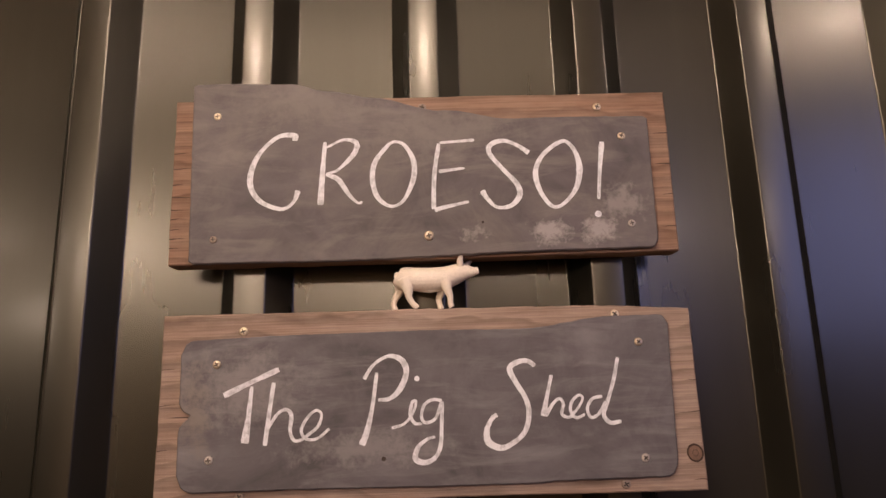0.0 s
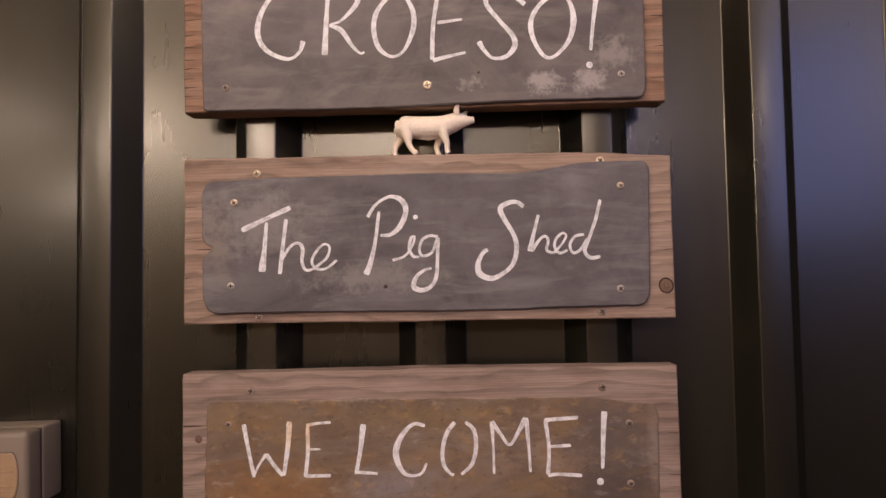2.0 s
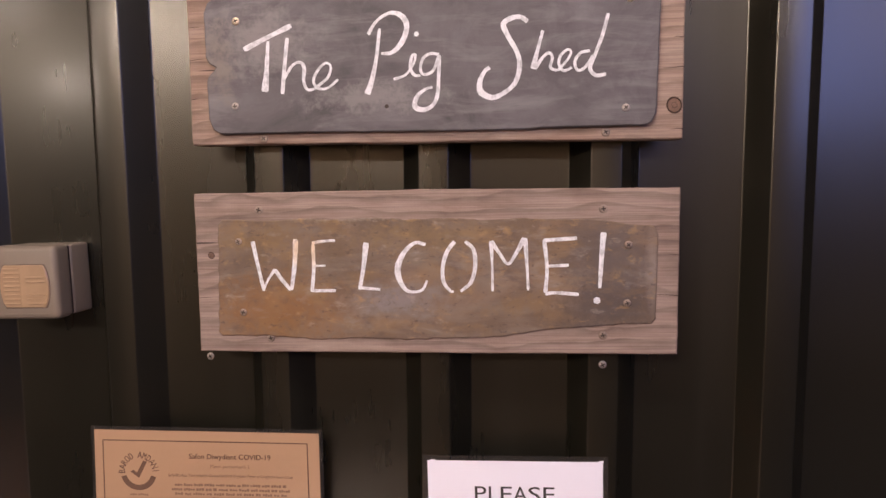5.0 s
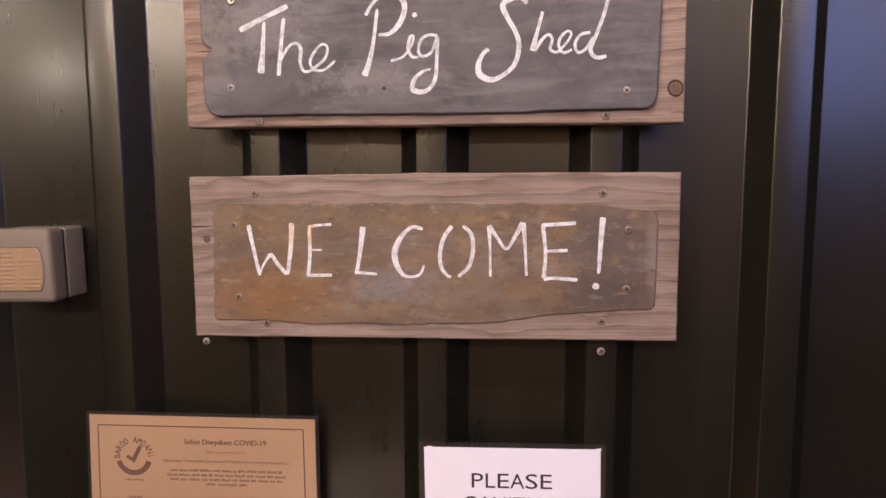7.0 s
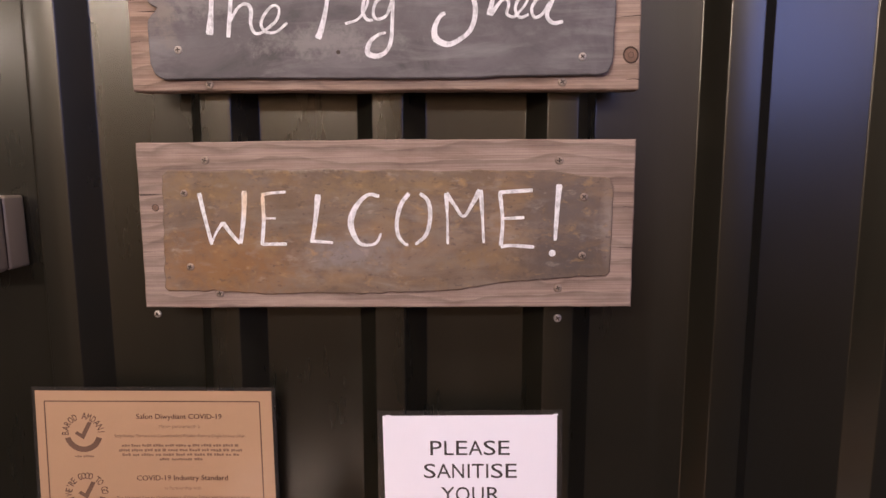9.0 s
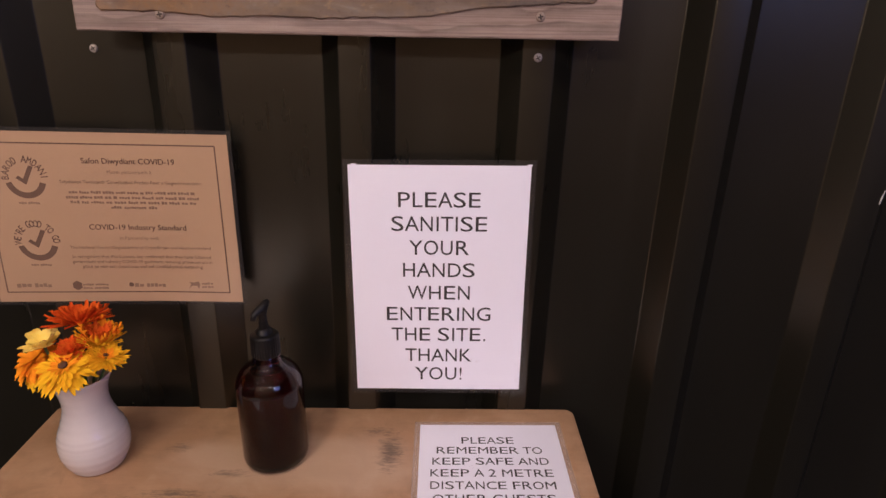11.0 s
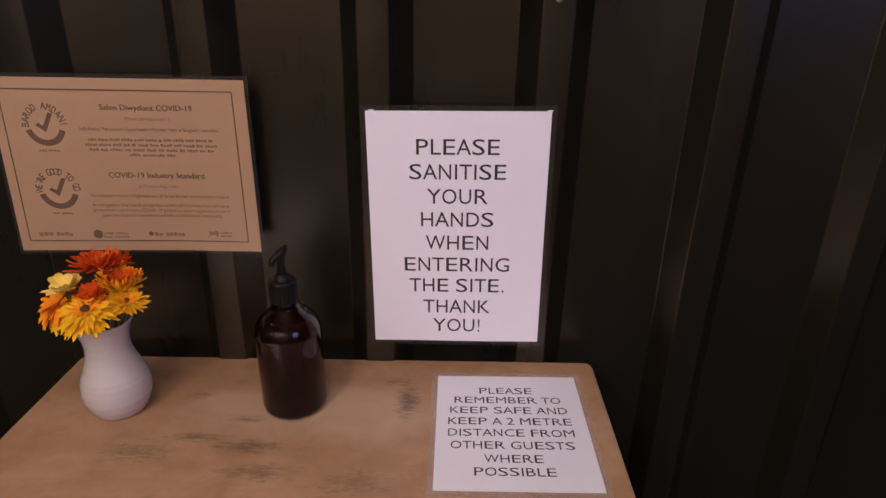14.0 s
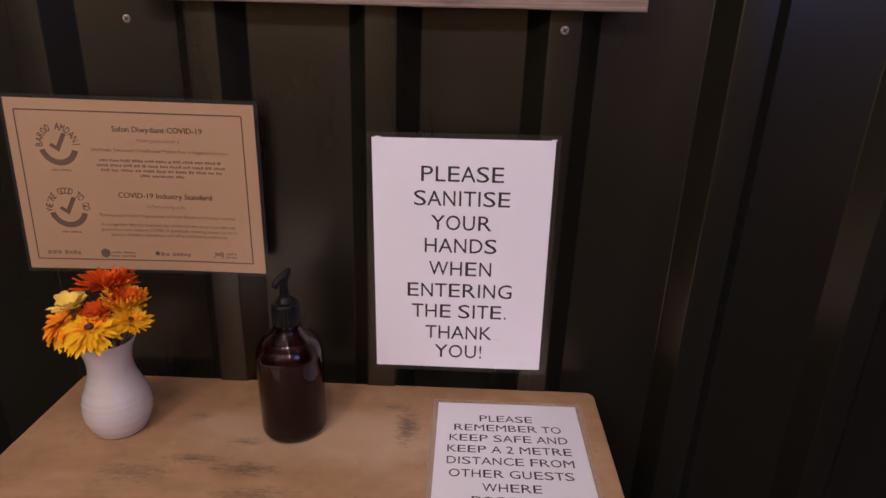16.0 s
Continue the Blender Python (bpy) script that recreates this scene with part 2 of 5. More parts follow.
def make_plywood():
    m, nt, b = material("worn_plywood")
    v = coords(nt, (1, 1, 1))
    grain = noise_tex(nt, coords(nt, (5.0, 17, 17)), 1.4, 6, 0.6, 0.9)
    fibre = noise_tex(nt, coords(nt, (16, 300, 100)), 1.0, 4, 0.6)
    cloud = noise_tex(nt, v, 6.5, 5, 0.6, 0.8)
    black = noise_tex(nt, coords(nt, (75, 300, 110)), 1.0, 6, 0.72, 1.0)
    fleck = noise_tex(nt, coords(nt, (140, 300, 140)), 1.0, 6, 0.75, 0.5)
    c = mixed(nt, ramp(nt, grain.outputs[0], (0.3, (0, 0, 0)), (0.7, (1, 1, 1))).outputs[0], (0.430, 0.250, 0.130), (0.530, 0.326, 0.186))
    c = mixed(nt, ramp(nt, cloud.outputs[0], (0.36, (0, 0, 0)), (0.66, (0.85,) * 3)).outputs[0], c, (0.400, 0.224, 0.114))
    mottle = noise_tex(nt, v, 24, 6, 0.68, 0.4)
    c = mixed(nt, ramp(nt, mottle.outputs[0], (0.30, (0.55,) * 3), (0.50, (0, 0, 0))).outputs[0], c, (0.300, 0.172, 0.090))
    c = mixed(nt, ramp(nt, mottle.outputs[0], (0.55, (0, 0, 0)), (0.75, (0.5,) * 3)).outputs[0], c, (0.560, 0.376, 0.240))
    c = mixed(nt, ramp(nt, fibre.outputs[0], (0.32, (0.10,) * 3), (0.55, (0, 0, 0))).outputs[0], c, (0.290, 0.174, 0.106))

    def stain(c, centre, size, colour, tex, level, soft, most):
        near = spot(nt, centre, size)
        add = nt.nodes.new("ShaderNodeMath")
        add.operation = "MULTIPLY_ADD"
        add.inputs[1].default_value = 0.5
        nt.links.new(near, add.inputs[0])
        nt.links.new(tex.outputs[0], add.inputs[2])
        cut = nt.nodes.new("ShaderNodeMath")
        cut.operation = "MULTIPLY"
        nt.links.new(ramp(nt, add.outputs[0], (level, (0, 0, 0)), (level + soft, (most,) * 3)).outputs[0], cut.inputs[0])
        nt.links.new(ramp(nt, near, (0.0, (0, 0, 0)), (0.2, (1, 1, 1))).outputs[0], cut.inputs[1])
        return mixed(nt, cut.outputs[0], c, colour)

    # soft pale patch where spilt sanitiser dried, with faint mildew flecks about its rim
    c = stain(c, (0.005, 0.195, 0.76), (0.20, 0.075, 0.1), (0.590, 0.410, 0.275), cloud, 0.58, 0.26, 0.65)
    for centre, size, level, most in (((0.106, 0.222, 0.76), (0.022, 0.050, 0.1), 0.80, 0.75), ((0.088, 0.262, 0.76), (0.04, 0.014, 0.1), 0.86, 0.5),
                                      ((-0.125, 0.150, 0.76), (0.055, 0.012, 0.1), 0.82, 0.65), ((-0.060, 0.137, 0.76), (0.065, 0.016, 0.1), 0.83, 0.65),
                                      ((-0.040, 0.098, 0.76), (0.075, 0.022, 0.1), 0.85, 0.55), ((-0.075, 0.183, 0.76), (0.035, 0.010, 0.1), 0.83, 0.5),
                                      ((-0.150, 0.228, 0.76), (0.028, 0.014, 0.1), 0.86, 0.45), ((-0.194, 0.046, 0.76), (0.045, 0.014, 0.1), 0.83, 0.6),
                                      ((0.060, 0.085, 0.76), (0.10, 0.05, 0.1), 0.95, 0.35), ((-0.180, 0.125, 0.76), (0.09, 0.04, 0.1), 0.93, 0.4)):
        c = stain(c, centre, tuple(k * 1.3 for k in size), (0.135, 0.094, 0.070), black, level - 0.09, 0.34, min(0.9, most * 1.25))
    c = mixed(nt, ramp(nt, fleck.outputs[0], (0.74, (0, 0, 0)), (0.84, (0.3,) * 3)).outputs[0], c, (0.176, 0.122, 0.088))
    nt.links.new(c, b.inputs["Base Color"])
    b.inputs["Roughness"].default_value = 0.5
    b.inputs["Specular IOR Level"].default_value = 0.4
    bumped(nt, b, mixed(nt, 0.5, grain.outputs[0], fibre.outputs[0]), 0.25, 0.0008)
    return m


def make_film(name, tint, share):
    m, nt, b = material(name)
    out = nt.nodes["Material Output"]
    tr = nt.nodes.new("ShaderNodeBsdfTransparent")
    tr.inputs[0].default_value = (0.97, 0.97, 0.97, 1)
    b.inputs["Base Color"].default_value = (*tint, 1)
    b.inputs["Roughness"].default_value = 0.15
    mx = nt.nodes.new("ShaderNodeMixShader")
    mx.inputs[0].default_value = share
    nt.links.new(tr.outputs[0], mx.inputs[1])
    nt.links.new(b.outputs[0], mx.inputs[2])
    nt.links.new(mx.outputs[0], out.inputs[0])
    return m


def make_amber():
    m, nt, b = material("amber_glass")
    v = coords(nt, (1, 1, 1))
    n = noise_tex(nt, v, 30, 3)
    nt.links.new(mixed(nt, n.outputs[0], (0.130, 0.028, 0.026), (0.17, 0.038, 0.034)), b.inputs["Base Color"])
    b.inputs["Roughness"].default_value = 0.035
    b.inputs["Transmission Weight"].default_value = 1.0
    b.inputs["IOR"].default_value = 1.44
    return m


def make_bulb():
    m, nt, b = material("lit_bulb")
    b.inputs["Base Color"].default_value = (1, 0.9, 0.75, 1)
    b.inputs["Emission Color"].default_value = (1.0, 0.72, 0.45, 1)
    b.inputs["Emission Strength"].default_value = 60.0
    return m


CLAD = make_cladding()
PLANK_WARM = make_plank("redwood_plank", (0.185, 0.104, 0.066), (0.345, 0.208, 0.142), (0.37, 0.265, 0.20))
PLANK_PINK = make_plank("weathered_plank", (0.215, 0.142, 0.104), (0.405, 0.288, 0.222), (0.44, 0.345, 0.285))
PLANK_GREY = make_plank("greyed_plank", (0.190, 0.130, 0.102), (0.365, 0.270, 0.222), (0.405, 0.322, 0.275))
SLATE_A = make_slate("dusty_slate", (0.116, 0.099, 0.101), (0.205, 0.176, 0.163), (0.26, 0.23, 0.21), 0.70, (0.150, 0.128, 0.118),
                     [((0.135, -0.03, -0.074), (0.055, 0.2, 0.036), (0.38, 0.345, 0.33), 0.84), ((0.188, -0.03, -0.074), (0.042, 0.2, 0.036), (0.38, 0.345, 0.33), 0.84), ((0.055, -0.03, -0.072), (0.045, 0.2, 0.025), (0.27, 0.24, 0.225), 0.92), ((0.215, -0.03, -0.045), (0.06, 0.2, 0.05), (0.27, 0.24, 0.225), 0.84),
                      ((-0.12, -0.03, 0.08), (0.14, 0.2, 0.045), (0.19, 0.165, 0.148), 0.74), ((0.02, -0.03, 0.045), (0.16, 0.2, 0.06), (0.185, 0.162, 0.148), 0.76)], 0.26)
SLATE_B = make_slate("clean_slate", (0.100, 0.089, 0.093), (0.205, 0.188, 0.192), (0.24, 0.218, 0.222), 0.72, (0.140, 0.126, 0.133),
                     [((-0.19, -0.03, 0.02), (0.12, 0.2, 0.07), (0.235, 0.212, 0.205), 0.74), ((-0.06, -0.03, -0.045), (0.16, 0.2, 0.035), (0.225, 0.205, 0.20), 0.78), ((0.16, -0.03, -0.02), (0.14, 0.2, 0.05), (0.085, 0.074, 0.078), 0.78), ((-0.235, -0.03, -0.005), (0.03, 0.2, 0.08), (0.20, 0.165, 0.14), 0.72)], 0.30,
                     [((9, 60, 70), 0.56, 0.16, 0.35, (0.225, 0.205, 0.205)), ((14, 90, 110), 0.58, 0.12, 0.35, (0.070, 0.060, 0.062))])
SLATE_C = make_slate("rusty_slate", (0.172, 0.120, 0.086), (0.210, 0.168, 0.138), (0.34, 0.22, 0.11), 0.66, (0.150, 0.100, 0.060),
                     [((-0.18, -0.03, -0.045), (0.13, 0.2, 0.06), (0.235, 0.112, 0.034), 0.56), ((-0.20, -0.03, 0.04), (0.10, 0.2, 0.04), (0.20, 0.125, 0.055), 0.70),
                      ((-0.09, -0.03, 0.062), (0.17, 0.2, 0.010), (0.33, 0.27, 0.22), 0.78), ((0.0, -0.03, 0.04), (0.18, 0.2, 0.03), (0.21, 0.140, 0.07), 0.70), ((0.12, -0.03, -0.04), (0.10, 0.2, 0.03), (0.20, 0.125, 0.06), 0.74), ((-0.04, -0.03, -0.035), (0.09, 0.2, 0.035), (0.225, 0.200, 0.200), 0.64),
                      ((0.205, -0.03, -0.040), (0.085, 0.2, 0.045), (0.060, 0.050, 0.050), 0.54), ((0.20, -0.03, 0.01), (0.075, 0.2, 0.075), (0.100, 0.082, 0.078), 0.60), ((0.247, -0.03, 0.0), (0.010, 0.2, 0.06), (0.24, 0.19, 0.165), 0.55)], 0.40,
                     [((16, 30, 34), 0.50, 0.20, 0.55, (0.255, 0.155, 0.070)), ((26, 40, 44), 0.55, 0.16, 0.55, (0.095, 0.068, 0.056)), ((48, 80, 90), 0.585, 0.14, 0.55, (0.37, 0.225, 0.09)),
                      ((20, 44, 50), 0.57, 0.18, 0.45, (0.30, 0.262, 0.250)), ((38, 70, 80), 0.615, 0.14, 0.5, (0.40, 0.33, 0.28)), ((110, 160, 170), 0.60, 0.10, 0.6, (0.08, 0.055, 0.045))])
CHALK = make_chalk("white_chalk", (0.84, 0.83, 0.86), 0.42)
CHALK_THIN = make_chalk("thin_white_chalk", (0.88, 0.87, 0.90), 0.42, ((-0.143, -0.03, 0.026), (0.027, 0.2, 0.030)))
BRASS = plain("brassy_screw", (0.66, 0.55, 0.40), 0.42, 0.85, 0.2, 300, 0.05)
RUSTY = plain("tarnished_screw", (0.33, 0.26, 0.21), 0.55, 0.6, 0.35, 300, 0.2)
DULL = plain("zinc_screw", (0.48, 0.43, 0.38), 0.55, 0.6, 0.2, 300, 0.1)
# dark colour that stands in for the shade inside recesses
RECESS_SHADE = plain("recess_shade", (0.05, 0.035, 0.025), 0.6, 0.3, 0.2, 200, 0)
PIG_PAINT = plain("cream_pig_paint", (0.84, 0.73, 0.60), 0.55, 0.0, 0.16, 260, 0.5, 0.0, 0.0012)
PAPER = plain("laminated_white_paper", (0.88, 0.86, 0.95), 0.45, 0.0, 0.02, 9, 0.05, 0.6, 0.002)
CREAM = plain("laminated_cream_paper", (0.43, 0.270, 0.160), 0.45, 0.0, 0.05, 12, 0.06, 0.6, 0.002)
FILM = make_film("clear_laminate_edge", (0.16, 0.14, 0.13), 0.16)
FILM_TABLE = make_film("clear_laminate_margin", (0.50, 0.42, 0.38), 0.22)
INK = plain("black_print", (0.035, 0.03, 0.03), 0.5, 0, 0.1, 100, 0)
SEPIA = plain("brown_print", (0.15, 0.085, 0.055), 0.5, 0, 0.1, 100, 0)
FAINT = plain("faint_brown_print", (0.235, 0.142, 0.09), 0.5, 0, 0.1, 100, 0)
PLY = make_plywood()
GLAZE = plain("white_vase_glaze", (0.58, 0.525, 0.515), 0.26, 0, 0.07, 30, 0.05, 0.5)
AMBER = make_amber()
LIQUID = plain("dark_sanitiser", (0.070, 0.0070, 0.010), 0.25, 0, 0.2, 20, 0)
PUMP = plain("black_pump_plastic", (0.005, 0.0045, 0.0045), 0.38, 0, 0.2, 80, 0.05)
PUMP.node_tree.nodes["Principled BSDF"].inputs["Specular IOR Level"].default_value = 0.25
BOX_PLASTIC = plain("cream_switch_plastic", (0.205, 0.165, 0.126), 0.42, 0, 0.06, 60, 0.05)
# the tan tone paints the warm glow on a whitish rocker
ROCKER = plain("ribbed_rocker", (0.40, 0.27, 0.16), 0.30, 0, 0.22, 70, 0.15, 0.6)
CONCRETE = plain("dark_concrete", (0.026, 0.023, 0.021), 0.85, 0, 0.3, 14, 0.4, 0, 0.004)
TIMBER = plain("brown_ceiling_timber", (0.18, 0.122, 0.074), 0.7, 0, 0.3, 10, 0.2)
DARK_WALL = plain("dark_board_wall", (0.04, 0.033, 0.027), 0.7, 0, 0.3, 8, 0.2)
WARM_WALL = plain("brown_board_wall", (0.34, 0.235, 0.145), 0.7, 0, 0.3, 8, 0.2)
CABLE = plain("black_cable", (0.012, 0.012, 0.012), 0.5)
BULB = make_bulb()


# ---------------------------------------------------------------- mesh helpers
def mesh_of(name, bm, mat, smooth=False, auto=None):
    me = bpy.data.meshes.new(name)
    bmesh.ops.recalc_face_normals(bm, faces=bm.faces)
    if smooth:
        for f in bm.faces:
            f.smooth = True
    if auto:
        for f in bm.faces:
            f.smooth = True
        for e in bm.edges:
            if len(e.link_faces) == 2 and e.calc_face_angle(0) > radians(auto):
                e.smooth = False
    bm.to_mesh(me)
    bm.free()
    if mat:
        me.materials.append(mat)
    return me


def part(name, bm, mat, parent=None, label="", smooth=False, auto=None):
    ob = new(name, bm if isinstance(bm, bpy.types.Mesh) else mesh_of(name, bm, mat, smooth, auto))
    if parent:
        ob.parent = parent
    if label:
        tagged(ob, label)
    return ob


def thing(name, place, label, category, group="", kind=""):
    ob = new(name)
    ob.location = place
    ob.empty_display_size = 0.05
    return tagged(ob, label, category, group, kind)


def box_bm(size, centre=(0, 0, 0), bevel=0.0, segments=2, bm=None):
    bm2 = bmesh.new()
    bmesh.ops.create_cube(bm2, size=1)
    bmesh.ops.scale(bm2, vec=size, verts=bm2.verts)
    if bevel:
        bmesh.ops.bevel(bm2, geom=bm2.edges[:], offset=bevel, segments=segments, affect="EDGES", profile=0.5)
    bmesh.ops.translate(bm2, vec=centre, verts=bm2.verts)
    if bm is None:
        return bm2
    tmp = bpy.data.meshes.new("tmp")
    bm2.to_mesh(tmp)
    bm.from_mesh(tmp)
    bpy.data.meshes.remove(tmp)
    bm2.free()
    return bm


def lathe(profile, n=40):
    """Turned body about z from (radius, height) pairs."""
    bm = bmesh.new()
    rings = []
    for r, z in profile:
        if r < 1e-5:
            rings.append([bm.verts.new((0, 0, z))])
        else:
            rings.append([bm.verts.new((r * math.cos(2 * math.pi * k / n), r * math.sin(2 * math.pi * k / n), z)) for k in range(n)])
    for a, b in zip(rings, rings[1:]):
        for k in range(n):
            q = (k + 1) % n
            if len(a) == 1 and len(b) == 1:
                continue
            if len(a) == 1:
                bm.faces.new((a[0], b[q], b[k]))
            elif len(b) == 1:
                bm.faces.new((a[k], a[q], b[0]))
            else:
                bm.faces.new((a[k], a[q], b[q], b[k]))
    return bm


def spline(pts, per=6):
    """Catmull-Rom through tuples of any length."""
    pts = [np.array(p, float) for p in pts]
    if len(pts) < 3:
        pts = [pts[0], (pts[0] + pts[-1]) / 2, pts[-1]]
    q = [2 * pts[0] - pts[1], *pts, 2 * pts[-1] - pts[-2]]
    out = []
    for k in range(1, len(q) - 2):
        a, b, c, d = q[k - 1:k + 3]
        for s in range(per):
            t = s / per
            out.append(0.5 * (2 * b + (c - a) * t + (2 * a - 5 * b + 4 * c - d) * t * t + (3 * b - a - 3 * c + d) * t ** 3))
    out.append(pts[-1])
    return out


def tube(bm, pts, sides=8):
    """A tube through (x, y, z, radius) points, with closed ends."""
    pts = [np.array(p, float) for p in pts]
    rings = []
    side = None
    for k, p in enumerate(pts):
        way = Vector(pts[min(k + 1, len(pts) - 1)][:3] - pts[max(k - 1, 0)][:3]).normalized()
        # the cross-section is carried along without twisting
        side = way.orthogonal() if side is None else side - way * side.dot(way)
        side.normalize()
        over = way.cross(side)
        rings.append([bm.verts.new(Vector(p[:3]) + (side * math.cos(a) + over * math.sin(a)) * p[3]) for a in (2 * math.pi * j / sides for j in range(sides))])
    for a, b in zip(rings, rings[1:]):
        for j in range(sides):
            bm.faces.new((a[j], a[(j + 1) % sides], b[(j + 1) % sides], b[j]))
    bm.faces.new(rings[0][::-1])
    bm.faces.new(rings[-1])
    return bm


def prism(outline, y_front, y_back, bevel=0.0):
    """A slab in the xz plane with the given outline, from y_front to y_back."""
    bm = bmesh.new()
    f = bm.faces.new([bm.verts.new((x, y_back, z)) for x, z in outline])
    ext = bmesh.ops.extrude_face_region(bm, geom=[f])
    vs = [g for g in ext["geom"] if isinstance(g, bmesh.types.BMVert)]
    bmesh.ops.translate(bm, vec=(0, y_front - y_back, 0), verts=vs)
    if bevel:
        es = [e for e in bm.edges if abs(e.verts[0].co.y - y_front) < 1e-6 and abs(e.verts[1].co.y - y_front) < 1e-6]
        bmesh.ops.bevel(bm, geom=es, offset=bevel, segments=1, affect="EDGES")
    return bm


def text_bm(body, width=None, height=None, bold=0.0):
    """Flat lettering in the xy plane about its middle."""
    cu = bpy.data.curves.new("type", "FONT")
    cu.body, cu.size, cu.resolution_u, cu.offset = body, 1.0, 3, bold
    ob = new("type", cu)
    me = bpy.data.meshes.new_from_object(ob.evaluated_get(bpy.context.evaluated_depsgraph_get()))
    bpy.data.objects.remove(ob)
    bpy.data.curves.remove(cu)
    bm = bmesh.new()
    bm.from_mesh(me)
    bpy.data.meshes.remove(me)
    xs = [v.co.x for v in bm.verts]
    ys = [v.co.y for v in bm.verts]
    w, h = max(xs) - min(xs), max(ys) - min(ys)
    cap = 0.69
    sx = width / w if width else height / cap
    sy = height / cap if height else sx
    mx = (max(xs) + min(xs)) / 2
    for v in bm.verts:
        v.co = Vector(((v.co.x - mx) * sx, (v.co.y - cap / 2) * sy, 0))
    return bm


# side bearings and advance of grotesque capitals, in thousandths of the type size: (left, right, advance)
GROTESQUE = {"A": (0, 667, 667), "B": (73, 615, 667), "C": (50, 692, 722), "D": (77, 674, 722), "E": (79, 613, 667), "F": (82, 566, 611), "G": (53, 715, 778), "H": (80, 642, 722),
             "I": (93, 192, 278), "K": (73, 666, 667), "L": (73, 523, 556), "M": (74, 760, 833), "N": (76, 640, 722), "O": (48, 733, 778), "P": (77, 624, 667), "R": (79, 709, 722),
             "S": (45, 615, 667), "T": (23, 591, 611), "U": (79, 642, 722), "W": (12, 932, 944), "Y": (3, 662, 667), "2": (30, 503, 556), "!": (86, 184, 278), ".": (91, 191, 278)}


def capitals_bm(body, width, height):
    """A line of plain grotesque capitals in the xy plane about its middle."""
    out = bmesh.new()
    pen = 0.0
    for ch in body:
        if ch == " ":
            pen += 0.278
            continue
        left, right, advance = (k / 1000 for k in GROTESQUE[ch])
        bm = text_bm(ch, None, 0.716)
        xs = [v.co.x for v in bm.verts]
        lo, hi = min(xs), max(xs)
        for v in bm.verts:
            v.co.x = pen + left + (v.co.x - lo) / (hi - lo) * (right - left)
        me = bpy.data.meshes.new("tmp")
        bm.to_mesh(me)
        out.from_mesh(me)
        bpy.data.meshes.remove(me)
        bm.free()
        pen += advance
    xs = [v.co.x for v in out.verts]
    lo, hi = min(xs), max(xs)
    for v in out.verts:
        v.co = Vector(((v.co.x - (lo + hi) / 2) * width / (hi - lo), v.co.y * height / 0.716, 0))
    return out


def upright(bm, x, z, y):
    """Turn a flat xy mesh to face -y, with its middle at (x, y, z)."""
    for v in bm.verts:
        v.co = Vector((v.co.x + x, y, v.co.y + z))
    return bm


# ---------------------------------------------------------------- setting
def rib_profile():
    """Cross-section of the box-profile cladding, with eased folds."""
    pts = []
    k0, k1 = math.floor((X0 - RIB) / PITCH) - 1, math.ceil((X1 - RIB) / PITCH) + 1
    for k in range(k0, k1 + 1):
        c = RIB + k * PITCH + {-2: 0.004, -1: 0.0012, 2: 0.0020}.get(k, 0)
        half = 0.0188 if k == 2 else 0.0175
        corner = [(c - 0.0385, DEEP), (c - half, 0.0), (c + half, 0.0), (c + 0.042, DEEP)]
        for i, (x, y) in enumerate(corner):
            prev = corner[i - 1] if i else (x - 0.02, y)
            nxt = corner[i + 1] if i < 3 else (x + 0.02, y)
            a, b, p = Vector(prev), Vector(nxt), Vector((x, y))
            r = 0.0018
            p0, p1 = p + (a - p).normalized() * r, p + (b - p).normalized() * r
            for t in (0, 0.33, 0.67, 1):
                q = p0 * (1 - t) ** 2 + p * 2 * t * (1 - t) + p1 * t * t
                pts.append((q.x, WALL + q.y))
    return [p for p in pts if X0 - 0.1 < p[0] < X1 + 0.1]


def build_cladding():
    prof = rib_profile()
    bm = bmesh.new()
    zs = np.linspace(0, CEIL, 24)
    cols = []
    for x, y in prof:
        # rolled sheet is never quite flat
        cols.append([bm.verts.new((x + LEAN * (z - 1.46), y + 0.0007 * noise.noise((x * 5, z * 2.2, 1.0)), z)) for z in zs])
    for a, b in zip(cols, cols[1:]):
        for k in range(len(zs) - 1):
            bm.faces.new((a[k], b[k], b[k + 1], a[k + 1]))
    me = mesh_of("wall_north", bm, CLAD, auto=50)
    wall = new("wall_north", me)
    tagged(wall, "dark green box-profile steel cladding with upright ribs", "wall", kind="structure")
    # the lap where one sheet covers the next, on the crest of a rib
    lap_x = RIB - 2 * PITCH + 0.004 - 0.0178
    lap = bmesh.new()
    for dx in (0.0, -0.0034):
        tube(lap, [(lap_x + dx + LEAN * (z - 1.46), WALL + 0.0008 - dx * 1.3, z, 0.0008) for z in np.linspace(0, CEIL, 12)], 8)
    part("sheet_lap", lap, CLAD, wall, "edge of an overlapping cladding sheet")
    part("backing", box_bm((X1 - X0, 0.08, CEIL), ((X0 + X1) / 2, WALL + DEEP + 0.06, CEIL / 2)), DARK_WALL, wall)
    return wall


wall_north = build_cladding()
scratch = bmesh.new()
tube(scratch, spline([(0.6195, WALL - 0.0006, 1.0565, 0.0009), (0.6205, WALL - 0.0006, 1.065, 0.0010), (0.6225, WALL - 0.0006, 1.0735, 0.0004)], 4), 6)
part("paint_scratch", scratch, plain("bare_metal_scratch", (0.6, 0.58, 0.56), 0.5, 0.3), wall_north, "pale scratch through the green paint")
floor = part("floor", box_bm((X1 - X0, WALL + 0.1 - Y0, 0.1), ((X0 + X1) / 2, (WALL + 0.1 + Y0) / 2, -0.05)), CONCRETE)
tagged(floor, "dark concrete floor", "floor", kind="structure")
